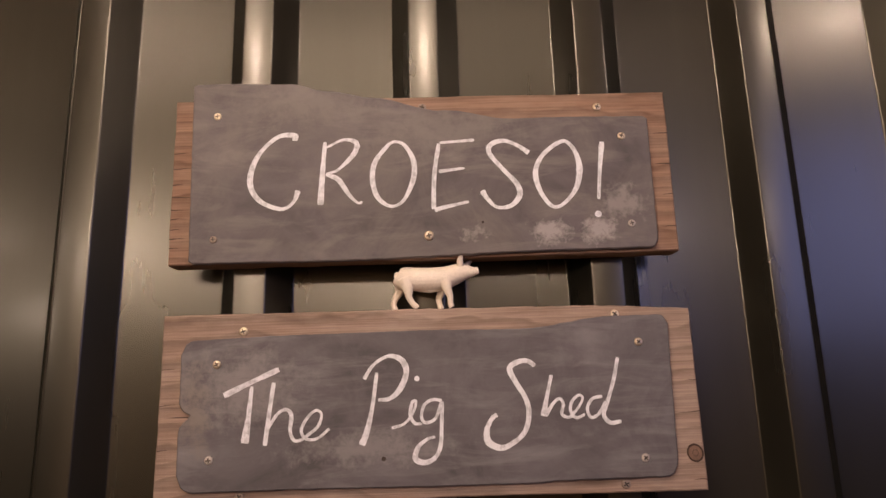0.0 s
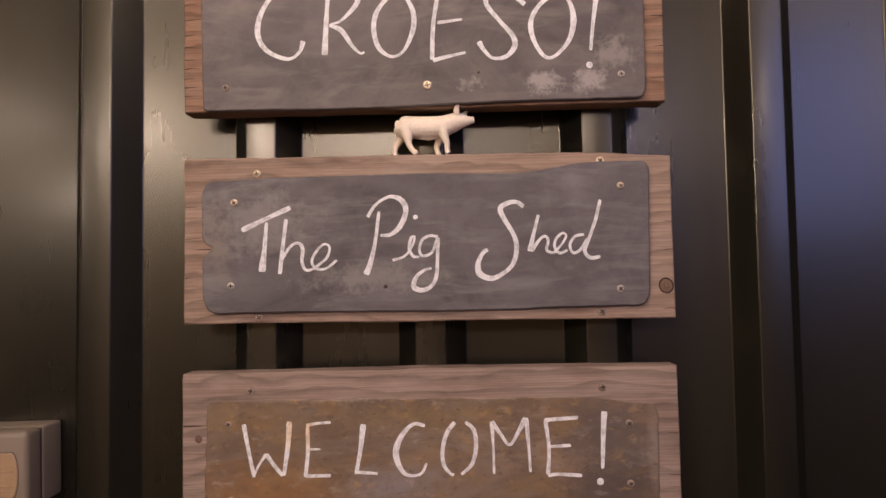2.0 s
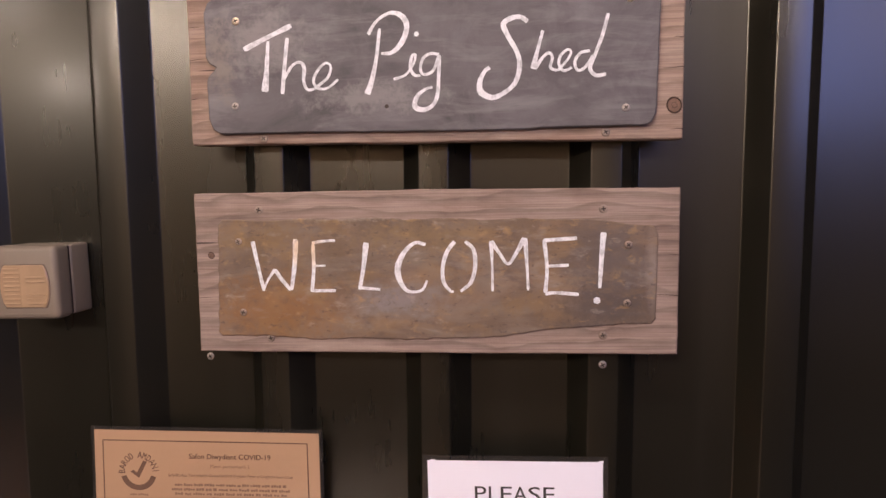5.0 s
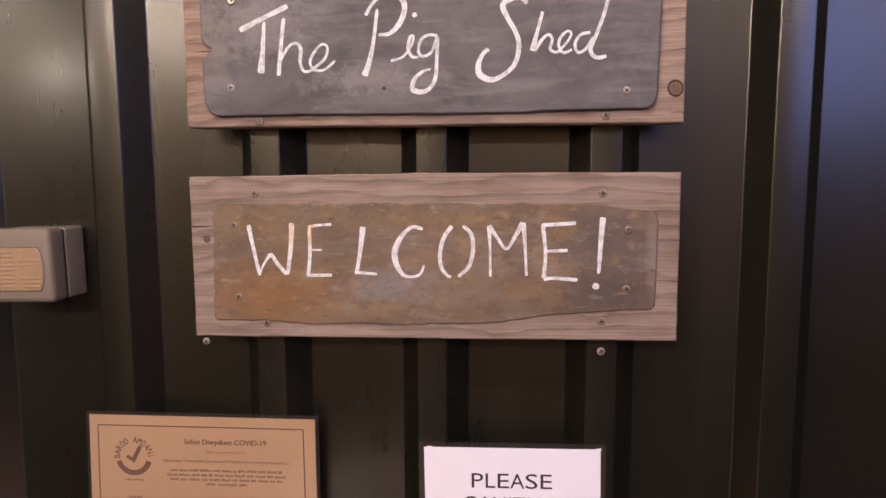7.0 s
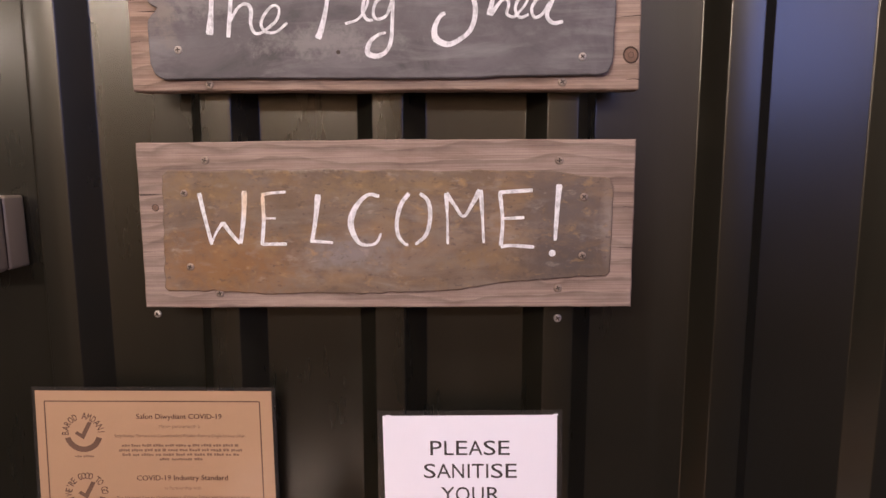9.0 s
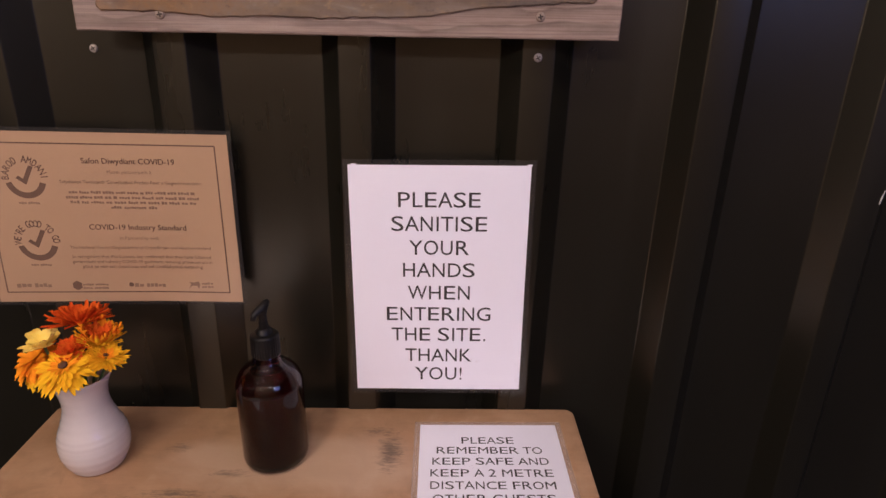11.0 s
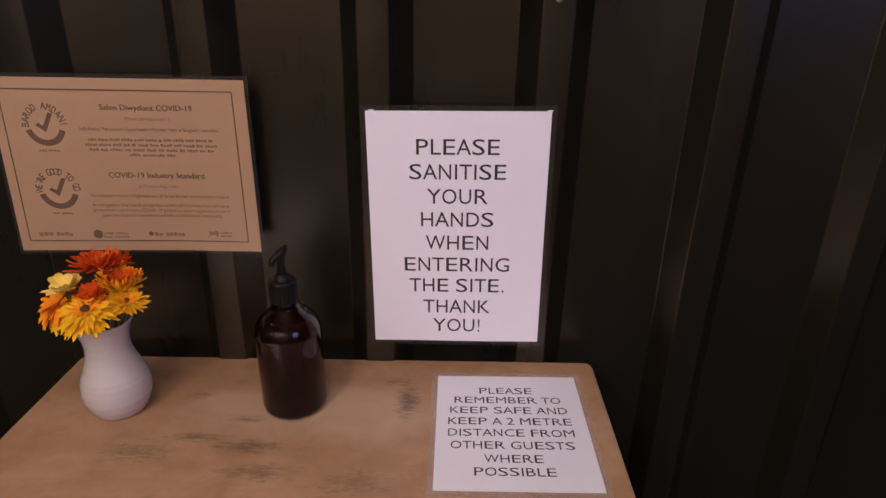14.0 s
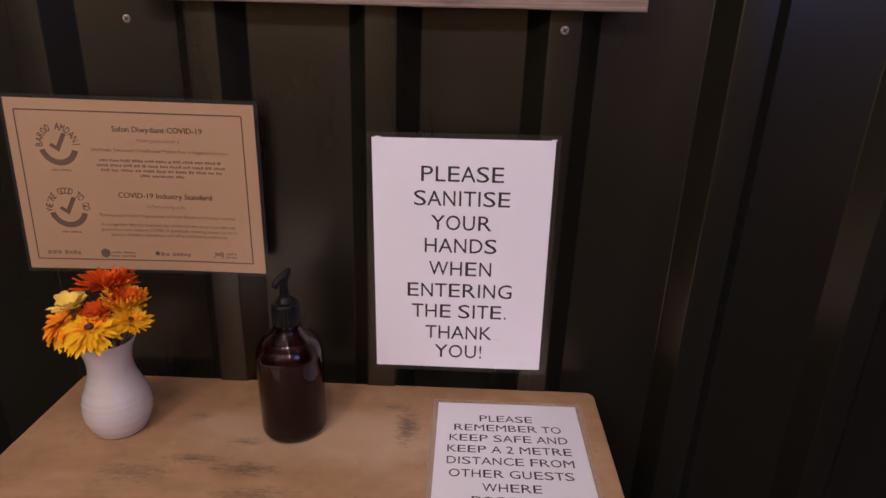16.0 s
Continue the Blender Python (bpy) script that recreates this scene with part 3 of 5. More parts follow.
bmc = bmesh.new()
for k in range(26):
    w = (X1 - X0 + 0.2) / 26
    box_bm((w - 0.006, WALL + 0.1 - Y0, 0.03), (X0 - 0.1 + (k + 0.5) * w, (WALL + 0.1 + Y0) / 2, CEIL + 0.015), bm=bmc)
box_bm((X1 - X0 + 0.2, WALL + 0.1 - Y0, 0.03), ((X0 + X1) / 2, (WALL + 0.1 + Y0) / 2, CEIL + 0.05), bm=bmc)
ceiling = part("ceiling", bmc, TIMBER)
tagged(ceiling, "brown timber boarded ceiling", "ceiling", kind="structure")
wall_west = part("wall_west", box_bm((0.1, WALL - Y0, CEIL), (X0 - 0.05, (WALL + Y0) / 2, CEIL / 2)), DARK_WALL)
tagged(wall_west, "plain dark boarded wall", "wall", kind="structure")
wall_east = part("wall_east", box_bm((0.1, WALL - Y0, CEIL), (X1 + 0.05, (WALL + Y0) / 2, CEIL / 2)), DARK_WALL)
tagged(wall_east, "plain dark boarded wall", "wall", kind="structure")
bms = bmesh.new()
OPEN_X, OPEN_Z = (1.95, 3.55), (1.72, 3.30)
box_bm((OPEN_X[0] - X0 + 0.1, 0.1, CEIL), ((X0 - 0.1 + OPEN_X[0]) / 2, Y0 - 0.05, CEIL / 2), bm=bms)
box_bm((X1 + 0.1 - OPEN_X[1], 0.1, CEIL), ((X1 + 0.1 + OPEN_X[1]) / 2, Y0 - 0.05, CEIL / 2), bm=bms)
box_bm((OPEN_X[1] - OPEN_X[0], 0.1, OPEN_Z[0]), (sum(OPEN_X) / 2, Y0 - 0.05, OPEN_Z[0] / 2), bm=bms)
box_bm((OPEN_X[1] - OPEN_X[0], 0.1, CEIL - OPEN_Z[1]), (sum(OPEN_X) / 2, Y0 - 0.05, (CEIL + OPEN_Z[1]) / 2), bm=bms)
# unseen wall, lighter than the others so that the cladding reflects it
wall_south = part("wall_south", bms, WARM_WALL)
tagged(wall_south, "unseen brown boarded wall lightened for reflections, with an open hatch to the dusk", "wall", kind="structure")


# ---------------------------------------------------------------- signs
def screw_meshes(mat):
    head = mesh_of("screw", lathe([(0.0, 0.0016), (0.0028, 0.0016), (0.0037, 0.0013), (0.0043, 0.0004), (0.0041, -0.001), (0, -0.001)], 18), mat, auto=60)
    # a raised dark cross paints the shade of the driver slots
    bm = bmesh.new()
    for a in (0, 90):
        box_bm((0.0050, 0.0014, 0.0006), (0, 0, 0.00148), bm=bm) if a == 0 else box_bm((0.0014, 0.0050, 0.0006), (0, 0, 0.00152), bm=bm)
    cross = mesh_of("cross_recess", bm, RECESS_SHADE)
    return head, cross


SCREW = {"brass": screw_meshes(BRASS), "rusty": screw_meshes(RUSTY), "zinc": screw_meshes(DULL)}


def screw(parent, x, z, y, kind="brass", size=1.0, turn=20):
    head, cross = SCREW[kind]
    ob = part("screw", head, None, parent)
    ob.matrix_local = pose(x, y, z, 90, 0, 0) @ pose(0, 0, 0, 0, 0, turn) @ Matrix.Diagonal((size, size, size, 1))
    part("cross_recess", cross, None, ob)
    return ob


def plank_bm(corners, y_front, y_back, seed, chips=0.0006, bevel=0.0014):
    """A sawn board between four corners (x, z), with edges that wander a little."""
    rnd = random.Random(seed)
    outline = []
    for a, b in zip(corners, corners[1:] + corners[:1]):
        n = max(6, int(math.dist(a, b) / 0.008))
        nx, nz = (b[1] - a[1]) / math.dist(a, b), -(b[0] - a[0]) / math.dist(a, b)
        for k in range(n):
            t = k / n
            off = chips * (noise.noise((a[0] * 40 + t * 7, seed * 3.1, b[1] * 50)) * 1.4 + rnd.uniform(-0.25, 0.25)) if k else 0
            outline.append((a[0] + (b[0] - a[0]) * t + nx * off, a[1] + (b[1] - a[1]) * t + nz * off))
    return prism(outline, y_front, y_back, bevel)


def slate_bm(left, right, top, bottom, round_to, y_front, y_back, seed, rough=0.0008):
    """A split slate: top and bottom are functions of x, the sides functions of the height from 0 to 1; round_to rounds the corners."""
    n = 110
    outline = []
    xs0, xs1 = left(1), right(1)
    for k in range(n + 1):
        t = k / n
        x = xs0 + (xs1 - xs0) * t
        drop = sum(r - math.sqrt(max(0, r * r - (r - d) ** 2)) for d, r in ((x - xs0, round_to[0]), (xs1 - x, round_to[1])) if d < r)
        outline.append((x, top(x) - drop + rough * noise.noise((x * 90, seed, 0))))
    for k in range(1, 30):
        h = 1 - k / 30
        z = bottom(right(h)) + (top(right(h)) - bottom(right(h))) * h
        if z < outline[n][1] - 0.002 and z > bottom(right(0)) + round_to[2] + 0.002:
            outline.append((right(h) + rough * noise.noise((z * 90, seed, 4)), z))
    xs0, xs1 = left(0), right(0)
    low = []
    for k in range(n + 1):
        t = 1 - k / n
        x = xs0 + (xs1 - xs0) * t
        lift = sum(r - math.sqrt(max(0, r * r - (r - d) ** 2)) for d, r in ((x - xs0, round_to[3]), (xs1 - x, round_to[2])) if d < r)
        low.append((x, bottom(x) + lift + rough * noise.noise((x * 90, seed, 9))))
    outline += low
    for k in range(1, 40):
        h = k / 40
        z = bottom(left(h)) + (top(left(h)) - bottom(left(h))) * h
        if z > low[-1][1] + 0.002 and z < outline[0][1] - 0.002:
            outline.append((left(h) + rough * noise.noise((z * 90, seed, 14)), z))
    return prism(outline, y_front, y_back, 0.0013)


def step(x, a, b):
    t = min(1, max(0, (x - a) / (b - a)))
    return t * t * (3 - 2 * t)


def chalk_letter(slate, char, *strokes, y=None):
    """One hand-drawn letter: strokes of (x, z, width) in millimetres from the sign's middle."""
    bm = bmesh.new()
    for i, s in enumerate(strokes):
        front = FRONT_OF[slate] - 0.0004
        if len(s) == 2 and math.dist(s[0][:2], s[1][:2]) < 5:
            # a dot: pressed and turned chalk
            cx, cz, r = (s[0][0] + s[1][0]) / 2000, (s[0][1] + s[1][1]) / 2000, s[0][2] / 2000
            rim = [bm.verts.new((cx + r * (1 + 0.12 * noise.noise((k * 0.9, cx * 90, 0))) * math.cos(k * math.pi / 8), front, cz + r * math.sin(k * math.pi / 8))) for k in range(16)]
            bm.faces.new(rim)
            continue
        pts = spline([(a / 1000, b / 1000, w / 1100) for a, b, w in s], 9)
        rows = []
        for k, p in enumerate(pts):
            d = pts[min(k + 1, len(pts) - 1)] - pts[max(k - 1, 0)]
            l = math.hypot(d[0], d[1]) or 1e-9
            nx, nz = -d[1] / l, d[0] / l
            w = p[2] / 2 * (1 + 0.16 * noise.noise((p[0] * 700, p[1] * 700, i)))
            if k in (0, len(pts) - 1):
                w *= 0.75
            yy = front - 0.0001 * i
            rows.append((bm.verts.new((p[0] + nx * w, yy, p[1] + nz * w)), bm.verts.new((p[0], yy - 0.0002, p[1])), bm.verts.new((p[0] - nx * w, yy, p[1] - nz * w))))
        for a, b in zip(rows, rows[1:]):
            bm.faces.new((a[0], a[1], b[1], b[0]))
            bm.faces.new((a[1], a[2], b[2], b[1]))
    ob = part("chalk_letter", bm, CHALK_THIN if slate is welcome_slate else CHALK, slate, smooth=True)
    tagged(ob, "letter %s in white chalk" % char if char != "!" else "exclamation mark in white chalk")
    return ob


FRONT, BACK = -0.028, -0.0005      # of the planks, from the ribs' crests
SLATE_FRONT = -0.0350


def sign(place, label, corners, mat, seed):
    ob = thing("wall_sign", place, label, "sign", "chalk signs on the cladding")
    ob.rotation_euler = (0, 0.0064, 0)
    part("plank", plank_bm([(x / 1000, z / 1000) for x, z in corners], FRONT, BACK, seed), mat, ob)
    return ob


croeso_sign = sign((0.0173, WALL, 1.8187), "chalked dusty slate screwed to a reddish sawn plank", [(-271, 91.4), (276, 85), (273.5, -98), (6, -97.5), (-272, -95)], PLANK_WARM, 1)
croeso_slate = part("slate", slate_bm(
    lambda h: -0.248 - 0.002 * h, lambda h: 0.250 + 0.002 * h,
    lambda x: 0.1085 - 0.003 * step(x, -0.22, -0.14) - 0.010 * step(x, -0.142, -0.100) - 0.009 * step(x, -0.10, -0.05) - 0.018 * step(x, -0.055, 0.025) - 0.012 * step(x, 0.03, 0.10) - 0.002 * step(x, 0.15, 0.25),
    lambda x: -0.0965 + 0.003 * step(x, 0.0, 0.25) + 0.001 * math.sin(x * 20), (0.002, 0.003, 0.008, 0.003), SLATE_FRONT, FRONT - 0.0002, 1), SLATE_A, croeso_sign, "dusty grey-brown slate with a broken top edge")
for x, z, k, s in ((-222, 69, "brass", 1), (221, 31, "brass", 1), (223, -68, "zinc", 0.95), (-222, -70, "rusty", 0.95), (6, -74, "brass", 1.25)):
    screw(croeso_sign, x / 1000, z / 1000, SLATE_FRONT, k, s, 17 * x)
for x, z, k in ((199, 69, "brass"), (3, 75, "rusty")):
    screw(croeso_sign, x / 1000, z / 1000, FRONT, k, 1.1, 31 * z)

pig_sign = sign((0.0160, WALL, 1.5753), "chalked grey slate screwed to a weathered sawn plank", [(-273, 95), (-5, 92.8), (133, 91), (200, 89), (276, 83.5), (275, -98), (-275, -91.5)], PLANK_PINK, 2)
pig_slate = part("slate", slate_bm(
    lambda h: -0.251 + 0.011 * math.exp(-((h - 0.5) / 0.05) ** 2) * (1 if h < 0.52 else 0.5), lambda h: 0.245 + 0.005 * h,
    lambda x: 0.0682 + 0.002 * step(x, -0.24, -0.15) - 0.002 * step(x, 0.0, 0.09) + 0.0095 * step(x, 0.10, 0.19),
    lambda x: -0.0805 - 0.0035 * step(x, -0.2, 0.1) + 0.0012 * step(x, 0.112, 0.118), (0.014, 0.010, 0.012, 0.018), SLATE_FRONT, FRONT - 0.0002, 2), SLATE_B, pig_sign, "smooth grey slate with rounded corners")
for x, z, k, s in ((-214, 43, "brass", 1), (217, 50, "brass", 1), (213, -64, "zinc", 1), (-219, -50, "zinc", 1)):
    screw(pig_sign, x / 1000, z / 1000, SLATE_FRONT, k, s, 23 * x)
for x, z, k in ((-190, 76, "brass"), (197, 80, "brass"), (-190, -86, "rusty"), (193, -89, "rusty")):
    screw(pig_sign, x / 1000, z / 1000, FRONT, k, 1.1, 31 * z)

welcome_sign = sign((0.0113, WALL, 1.3359), "chalked rust-stained slate screwed to a greyed sawn plank", [(-274, 92), (6, 92), (277, 89), (276, -97), (-276, -94.5)], PLANK_GREY, 3)
welcome_slate = part("slate", slate_bm(
    lambda h: -0.2515 + 0.006 * h, lambda h: 0.2515 + 0.002 * h,
    lambda x: 0.0605 - 0.0035 * step(x, -0.1, 0.12) - 0.008 * step(x, 0.15, 0.25) + 0.0009 * math.sin(x * 75),
    lambda x: -0.0745 - 0.0045 * step(x, -0.24, -0.12) + 0.0165 * step(x, 0.02, 0.22) + 0.0008 * math.sin(x * 60), (0.004, 0.012, 0.005, 0.004), SLATE_FRONT + 0.0044, FRONT - 0.0002, 3, 0.0015), SLATE_C, welcome_sign, "rust-stained brown slate with ragged edges")
for x, z, k, s in ((-222, 36, "rusty", 0.95), (221, 27, "rusty", 1.05), (220, -38, "rusty", 1.0), (-220, -47, "rusty", 1.0)):
    screw(welcome_sign, x / 1000, z / 1000, SLATE_FRONT + 0.0044, k, s, 23 * x)
for x, z, k in ((-197, 72, "rusty"), (194, 67, "rusty"), (194, -75, "rusty"), (-189, -78, "rusty")):
    screw(welcome_sign, x / 1000, z / 1000, FRONT, k, 1.1, 31 * z)

# the chalk lettering
FRONT_OF = {croeso_slate: SLATE_FRONT, pig_slate: SLATE_FRONT, welcome_slate: SLATE_FRONT + 0.0044}
chalk_letter(croeso_slate, "C", [(-137, 38, 6.3), (-138, 44, 6.9), (-155, 43, 5.2), (-173, 27, 5.2), (-183, 7, 6.9), (-184, -13, 6.9), (-173, -30, 5.7), (-151, -39, 4.6), (-138, -32, 4.0), (-133, -19, 6.9)])
chalk_letter(croeso_slate, "R", [(-104, 35, 4.6), (-107, -3, 6.3), (-109, -36, 8.0)],
             [(-102, 29, 2.9), (-84, 37, 3.4), (-70, 33, 6.3), (-73, 20, 6.3), (-90, 3, 3.4), (-102, -2, 3.4), (-90, -8, 6.3), (-78, -26, 4.6), (-69, -35, 2.9), (-64, -34, 2.9)])
chalk_letter(croeso_slate, "O", [(-34, 31, 4.6), (-49, 12, 5.7), (-53, -8, 6.3), (-48, -29, 5.7), (-34, -40, 4.0), (-20, -34, 4.0), (-9, -11, 6.3), (-8, 10, 6.3), (-17, 28, 4.6), (-28, 33, 3.4), (-38, 28, 3.4)])
chalk_letter(croeso_slate, "E", [(59, 32, 4.0), (41, 31, 3.4), (21, 30, 3.4)],
             [(20, 29, 5.2), (14, -7, 5.2), (12, -45, 5.7)],
             [(19, -3, 4.6), (47, 0, 2.9)],
             [(13, -46, 5.7), (25, -43, 4.6), (50, -38, 3.4)])
chalk_letter(croeso_slate, "S", [(118, 15, 6.9), (106, 24, 4.6), (91, 30, 5.2), (77, 26, 6.3), (75, 16, 5.7), (89, -3, 5.2), (103, -20, 6.3), (105, -33, 6.9), (95, -44, 5.2), (80, -45, 4.0), (70, -35, 5.2), (65, -26, 6.9)])
chalk_letter(croeso_slate, "O", [(150, 26, 5.2), (133, 12, 5.2), (124, -6, 6.3), (127, -27, 5.7), (138, -45, 4.6), (150, -45, 4.0), (166, -28, 5.7), (172, -6, 7.5), (169, 14, 5.2), (159, 27, 4.6), (145, 23, 5.2)])
chalk_letter(croeso_slate, "!", [(199, 25, 6.9), (194, -7, 4.6), (190, -40, 4.0)],
             [(187, -56, 7.5), (189, -57, 7.5)])
chalk_letter(pig_slate, "T", [(-206, 12, 7.6), (-179, 24, 5.3), (-151, 36, 6.5)],
             [(-178, 20, 4.1), (-181, -12, 5.9), (-184, -35, 9.4)])
chalk_letter(pig_slate, "h", [(-156, 23, 4.7), (-160, -6, 4.7), (-164, -38, 5.3)],
             [(-162, -23, 3.5), (-152, -8, 3.5), (-143, -4, 3.5), (-138, -10, 4.7), (-139, -25, 4.1), (-135, -34, 3.5), (-128, -34, 3.5)])
chalk_letter(pig_slate, "e", [(-128, -34, 3.5), (-112, -22, 3.5), (-108, -10, 2.9), (-114, -6, 2.9), (-123, -14, 3.5), (-128, -25, 3.5), (-123, -33, 3.5), (-112, -33, 2.9), (-100, -24, 3.5)])
chalk_letter(pig_slate, "P", [(-52, 29, 4.1), (-57, -5, 4.7), (-63, -29, 6.5), (-68, -41, 7.6)],
             [(-65, 23, 4.7), (-55, 37, 3.5), (-40, 45, 4.1), (-27, 41, 6.5), (-22, 29, 6.5), (-28, 13, 6.5), (-39, 3, 4.7), (-51, 2, 3.5)])
chalk_letter(pig_slate, "i", [(-38, -26, 3.5), (-25, -22, 2.9), (-16, -11, 2.9), (-13, -1, 2.9), (-17, -2, 3.5), (-19, -14, 4.1), (-15, -22, 3.5), (-8, -23, 2.9)],
             [(-12, 22, 5.3), (-11, 21, 5.3)])
chalk_letter(pig_slate, "g", [(13, -1, 3.5), (3, 0, 3.5), (-5, -5, 3.5), (-8, -16, 3.5), (-4, -22, 3.5), (6, -18, 3.5), (13, -2, 4.1)],
             [(13, -2, 4.7), (12, -24, 4.1), (10, -45, 4.7), (4, -56, 4.7), (-6, -60, 5.9), (-15, -56, 6.5), (-12, -45, 4.7), (-3, -38, 3.5), (5, -36, 2.9)])
chalk_letter(pig_slate, "S", [(109, 30, 5.3), (101, 35, 5.3), (91, 34, 5.9), (83, 28, 6.5), (88, 15, 5.9), (97, -1, 5.3), (100, -16, 5.9), (95, -34, 5.3), (82, -45, 5.3), (70, -49, 6.5), (58, -43, 7.6), (57, -31, 5.9), (63, -20, 4.7), (68, -17, 4.7)])
chalk_letter(pig_slate, "h", [(125, 20, 4.1), (120, 2, 4.1), (114, -20, 6.5)],
             [(116, -20, 5.3), (126, -7, 3.5), (132, -4, 3.5), (135, -9, 3.5), (133, -19, 3.5), (140, -23, 3.5)])
chalk_letter(pig_slate, "e", [(140, -23, 3.5), (150, -13, 2.9), (155, -4, 2.9), (151, -1, 2.9), (144, -7, 3.5), (142, -16, 3.5), (147, -23, 3.5), (156, -20, 2.9)])
chalk_letter(pig_slate, "d", [(175, -3, 3.5), (165, -5, 3.5), (159, -14, 3.5), (162, -23, 3.5), (170, -20, 3.5), (178, -8, 3.5)],
             [(194, 35, 4.1), (188, 13, 4.1), (180, -8, 4.1), (175, -21, 4.7), (181, -29, 4.7), (192, -28, 4.1)])
chalk_letter(welcome_slate, "W", [(-205, 36, 5.9), (-200, 8, 4.7), (-194, -22, 4.7)],
             [(-194, -20, 2.9), (-188, -8, 2.9), (-180, 3, 4.7)],
             [(-180, 3, 5.3), (-172, -9, 4.7), (-162, -21, 4.7)],
             [(-154, 38, 7.0), (-156, 11, 5.9), (-161, -21, 4.7)])
chalk_letter(welcome_slate, "E", [(-108, 36, 3.5), (-125, 35, 3.5), (-135, 33, 4.7)],
             [(-134, 32, 4.7), (-134, 4, 4.7), (-137, -23, 4.7)],
             [(-133, 7, 2.9), (-120, 7, 2.3)],
             [(-137, -22, 4.1), (-109, -22, 4.1)])
chalk_letter(welcome_slate, "L", [(-72, 33, 7.6), (-76, 4, 5.3), (-81, -21, 4.7)],
             [(-80, -19, 4.1), (-57, -21, 3.5)])
chalk_letter(welcome_slate, "C", [(-4, 30, 4.7), (-16, 32, 4.1), (-28, 22, 5.9), (-36, 6, 7.6), (-35, -9, 7.0), (-27, -22, 4.7), (-16, -24, 3.5), (-8, -21, 3.5), (-3, -11, 2.9)])
chalk_letter(welcome_slate, "O", [(29, 33, 5.3), (20, 21, 5.3), (15, 3, 4.7), (16, -13, 4.7), (23, -23, 3.5), (27, -24, 3.5)],
             [(41, 33, 4.1), (50, 24, 4.7), (52, 6, 5.3), (47, -13, 4.7), (35, -24, 3.5)])
chalk_letter(welcome_slate, "M", [(70, 33, 5.9), (71, 2, 2.9), (71, -24, 3.5)],
             [(70, 33, 5.9), (80, 18, 4.1), (89, 7, 3.5), (99, 21, 4.7), (107, 36, 6.5)],
             [(108, 36, 5.9), (110, 2, 3.5), (111, -23, 3.5)])
chalk_letter(welcome_slate, "E", [(165, 35, 4.7), (146, 34, 4.7), (128, 33, 4.7)],
             [(129, 33, 5.3), (132, 2, 4.1), (130, -26, 5.3)],
             [(133, 4, 3.5), (156, 5, 4.1)],
             [(130, -27, 4.7), (142, -26, 4.1), (167, -28, 4.7)])
chalk_letter(welcome_slate, "!", [(194, 41, 7.6), (192, 14, 5.9), (190, -21, 4.1)],
             [(186, -35, 7.6), (188, -35, 7.6)])

def end_crack(parent, edge, z, length, wide, seed):
    """A drying crack in from a plank's end: a flat dark sliver paints its shade as it closes."""
    rnd = random.Random(seed)
    bm = bmesh.new()
    rows = []
    n = 7
    way = -1 if edge > 0 else 1
    drift = 0.0
    for k in range(n):
        t = k / (n - 1)
        drift += rnd.uniform(-0.00045, 0.00045)
        half = wide / 2 * (1 - t) ** 0.7 * rnd.uniform(0.7, 1.2) + 0.00006
        x = edge + way * length * t
        rows.append((bm.verts.new((x, FRONT - 0.00025, z + drift + half)), bm.verts.new((x, FRONT - 0.00025, z + drift - half))))
    for a, b in zip(rows, rows[1:]):
        bm.faces.new((a[0], a[1], b[1], b[0]))
    part("crack", bm, CRACK, parent)


CRACK = plain("dark_wood_crack", (0.055, 0.030, 0.019), 0.9, 0, 0.3, 300, 0)
for parent, cracks in ((croeso_sign, ((-0.2705, 0.030, 0.016, 0.0012), (-0.2705, 0.012, 0.020, 0.0010), (-0.2708, -0.006, 0.012, 0.0012), (-0.2708, -0.020, 0.022, 0.0013), (-0.2710, -0.034, 0.014, 0.0010), (-0.2710, -0.045, 0.019, 0.0013),
                                      (-0.2712, -0.056, 0.012, 0.0011), (-0.2713, -0.066, 0.016, 0.0012), (-0.2714, -0.076, 0.010, 0.0010), (0.2748, 0.036, 0.020, 0.0014), (0.2745, 0.000, 0.020, 0.0015), (0.2740, -0.035, 0.012, 0.0010), (0.2736, -0.070, 0.018, 0.0010))),
                       (pig_sign, ((-0.2735, 0.040, 0.014, 0.0007), (-0.2740, 0.004, 0.018, 0.0008), (-0.2745, -0.040, 0.012, 0.0007), (0.2755, -0.022, 0.022, 0.0010), (0.2757, 0.010, 0.012, 0.0007), (0.2752, -0.088, 0.014, 0.0010))),
                       (welcome_sign, ((-0.2752, -0.030, 0.016, 0.0006), (0.2762, -0.030, 0.026, 0.0008), (0.2764, 0.015, 0.012, 0.0006)))):
    for k, (edge, z, length, wide) in enumerate(cracks):
        end_crack(parent, edge, z, length, wide, 90 + k)

# knots, and dark discs that paint the shade in nail holes
KNOT = plain("knot_wood", (0.175, 0.104, 0.070), 0.8, 0, 0.4, 400, 0.3)
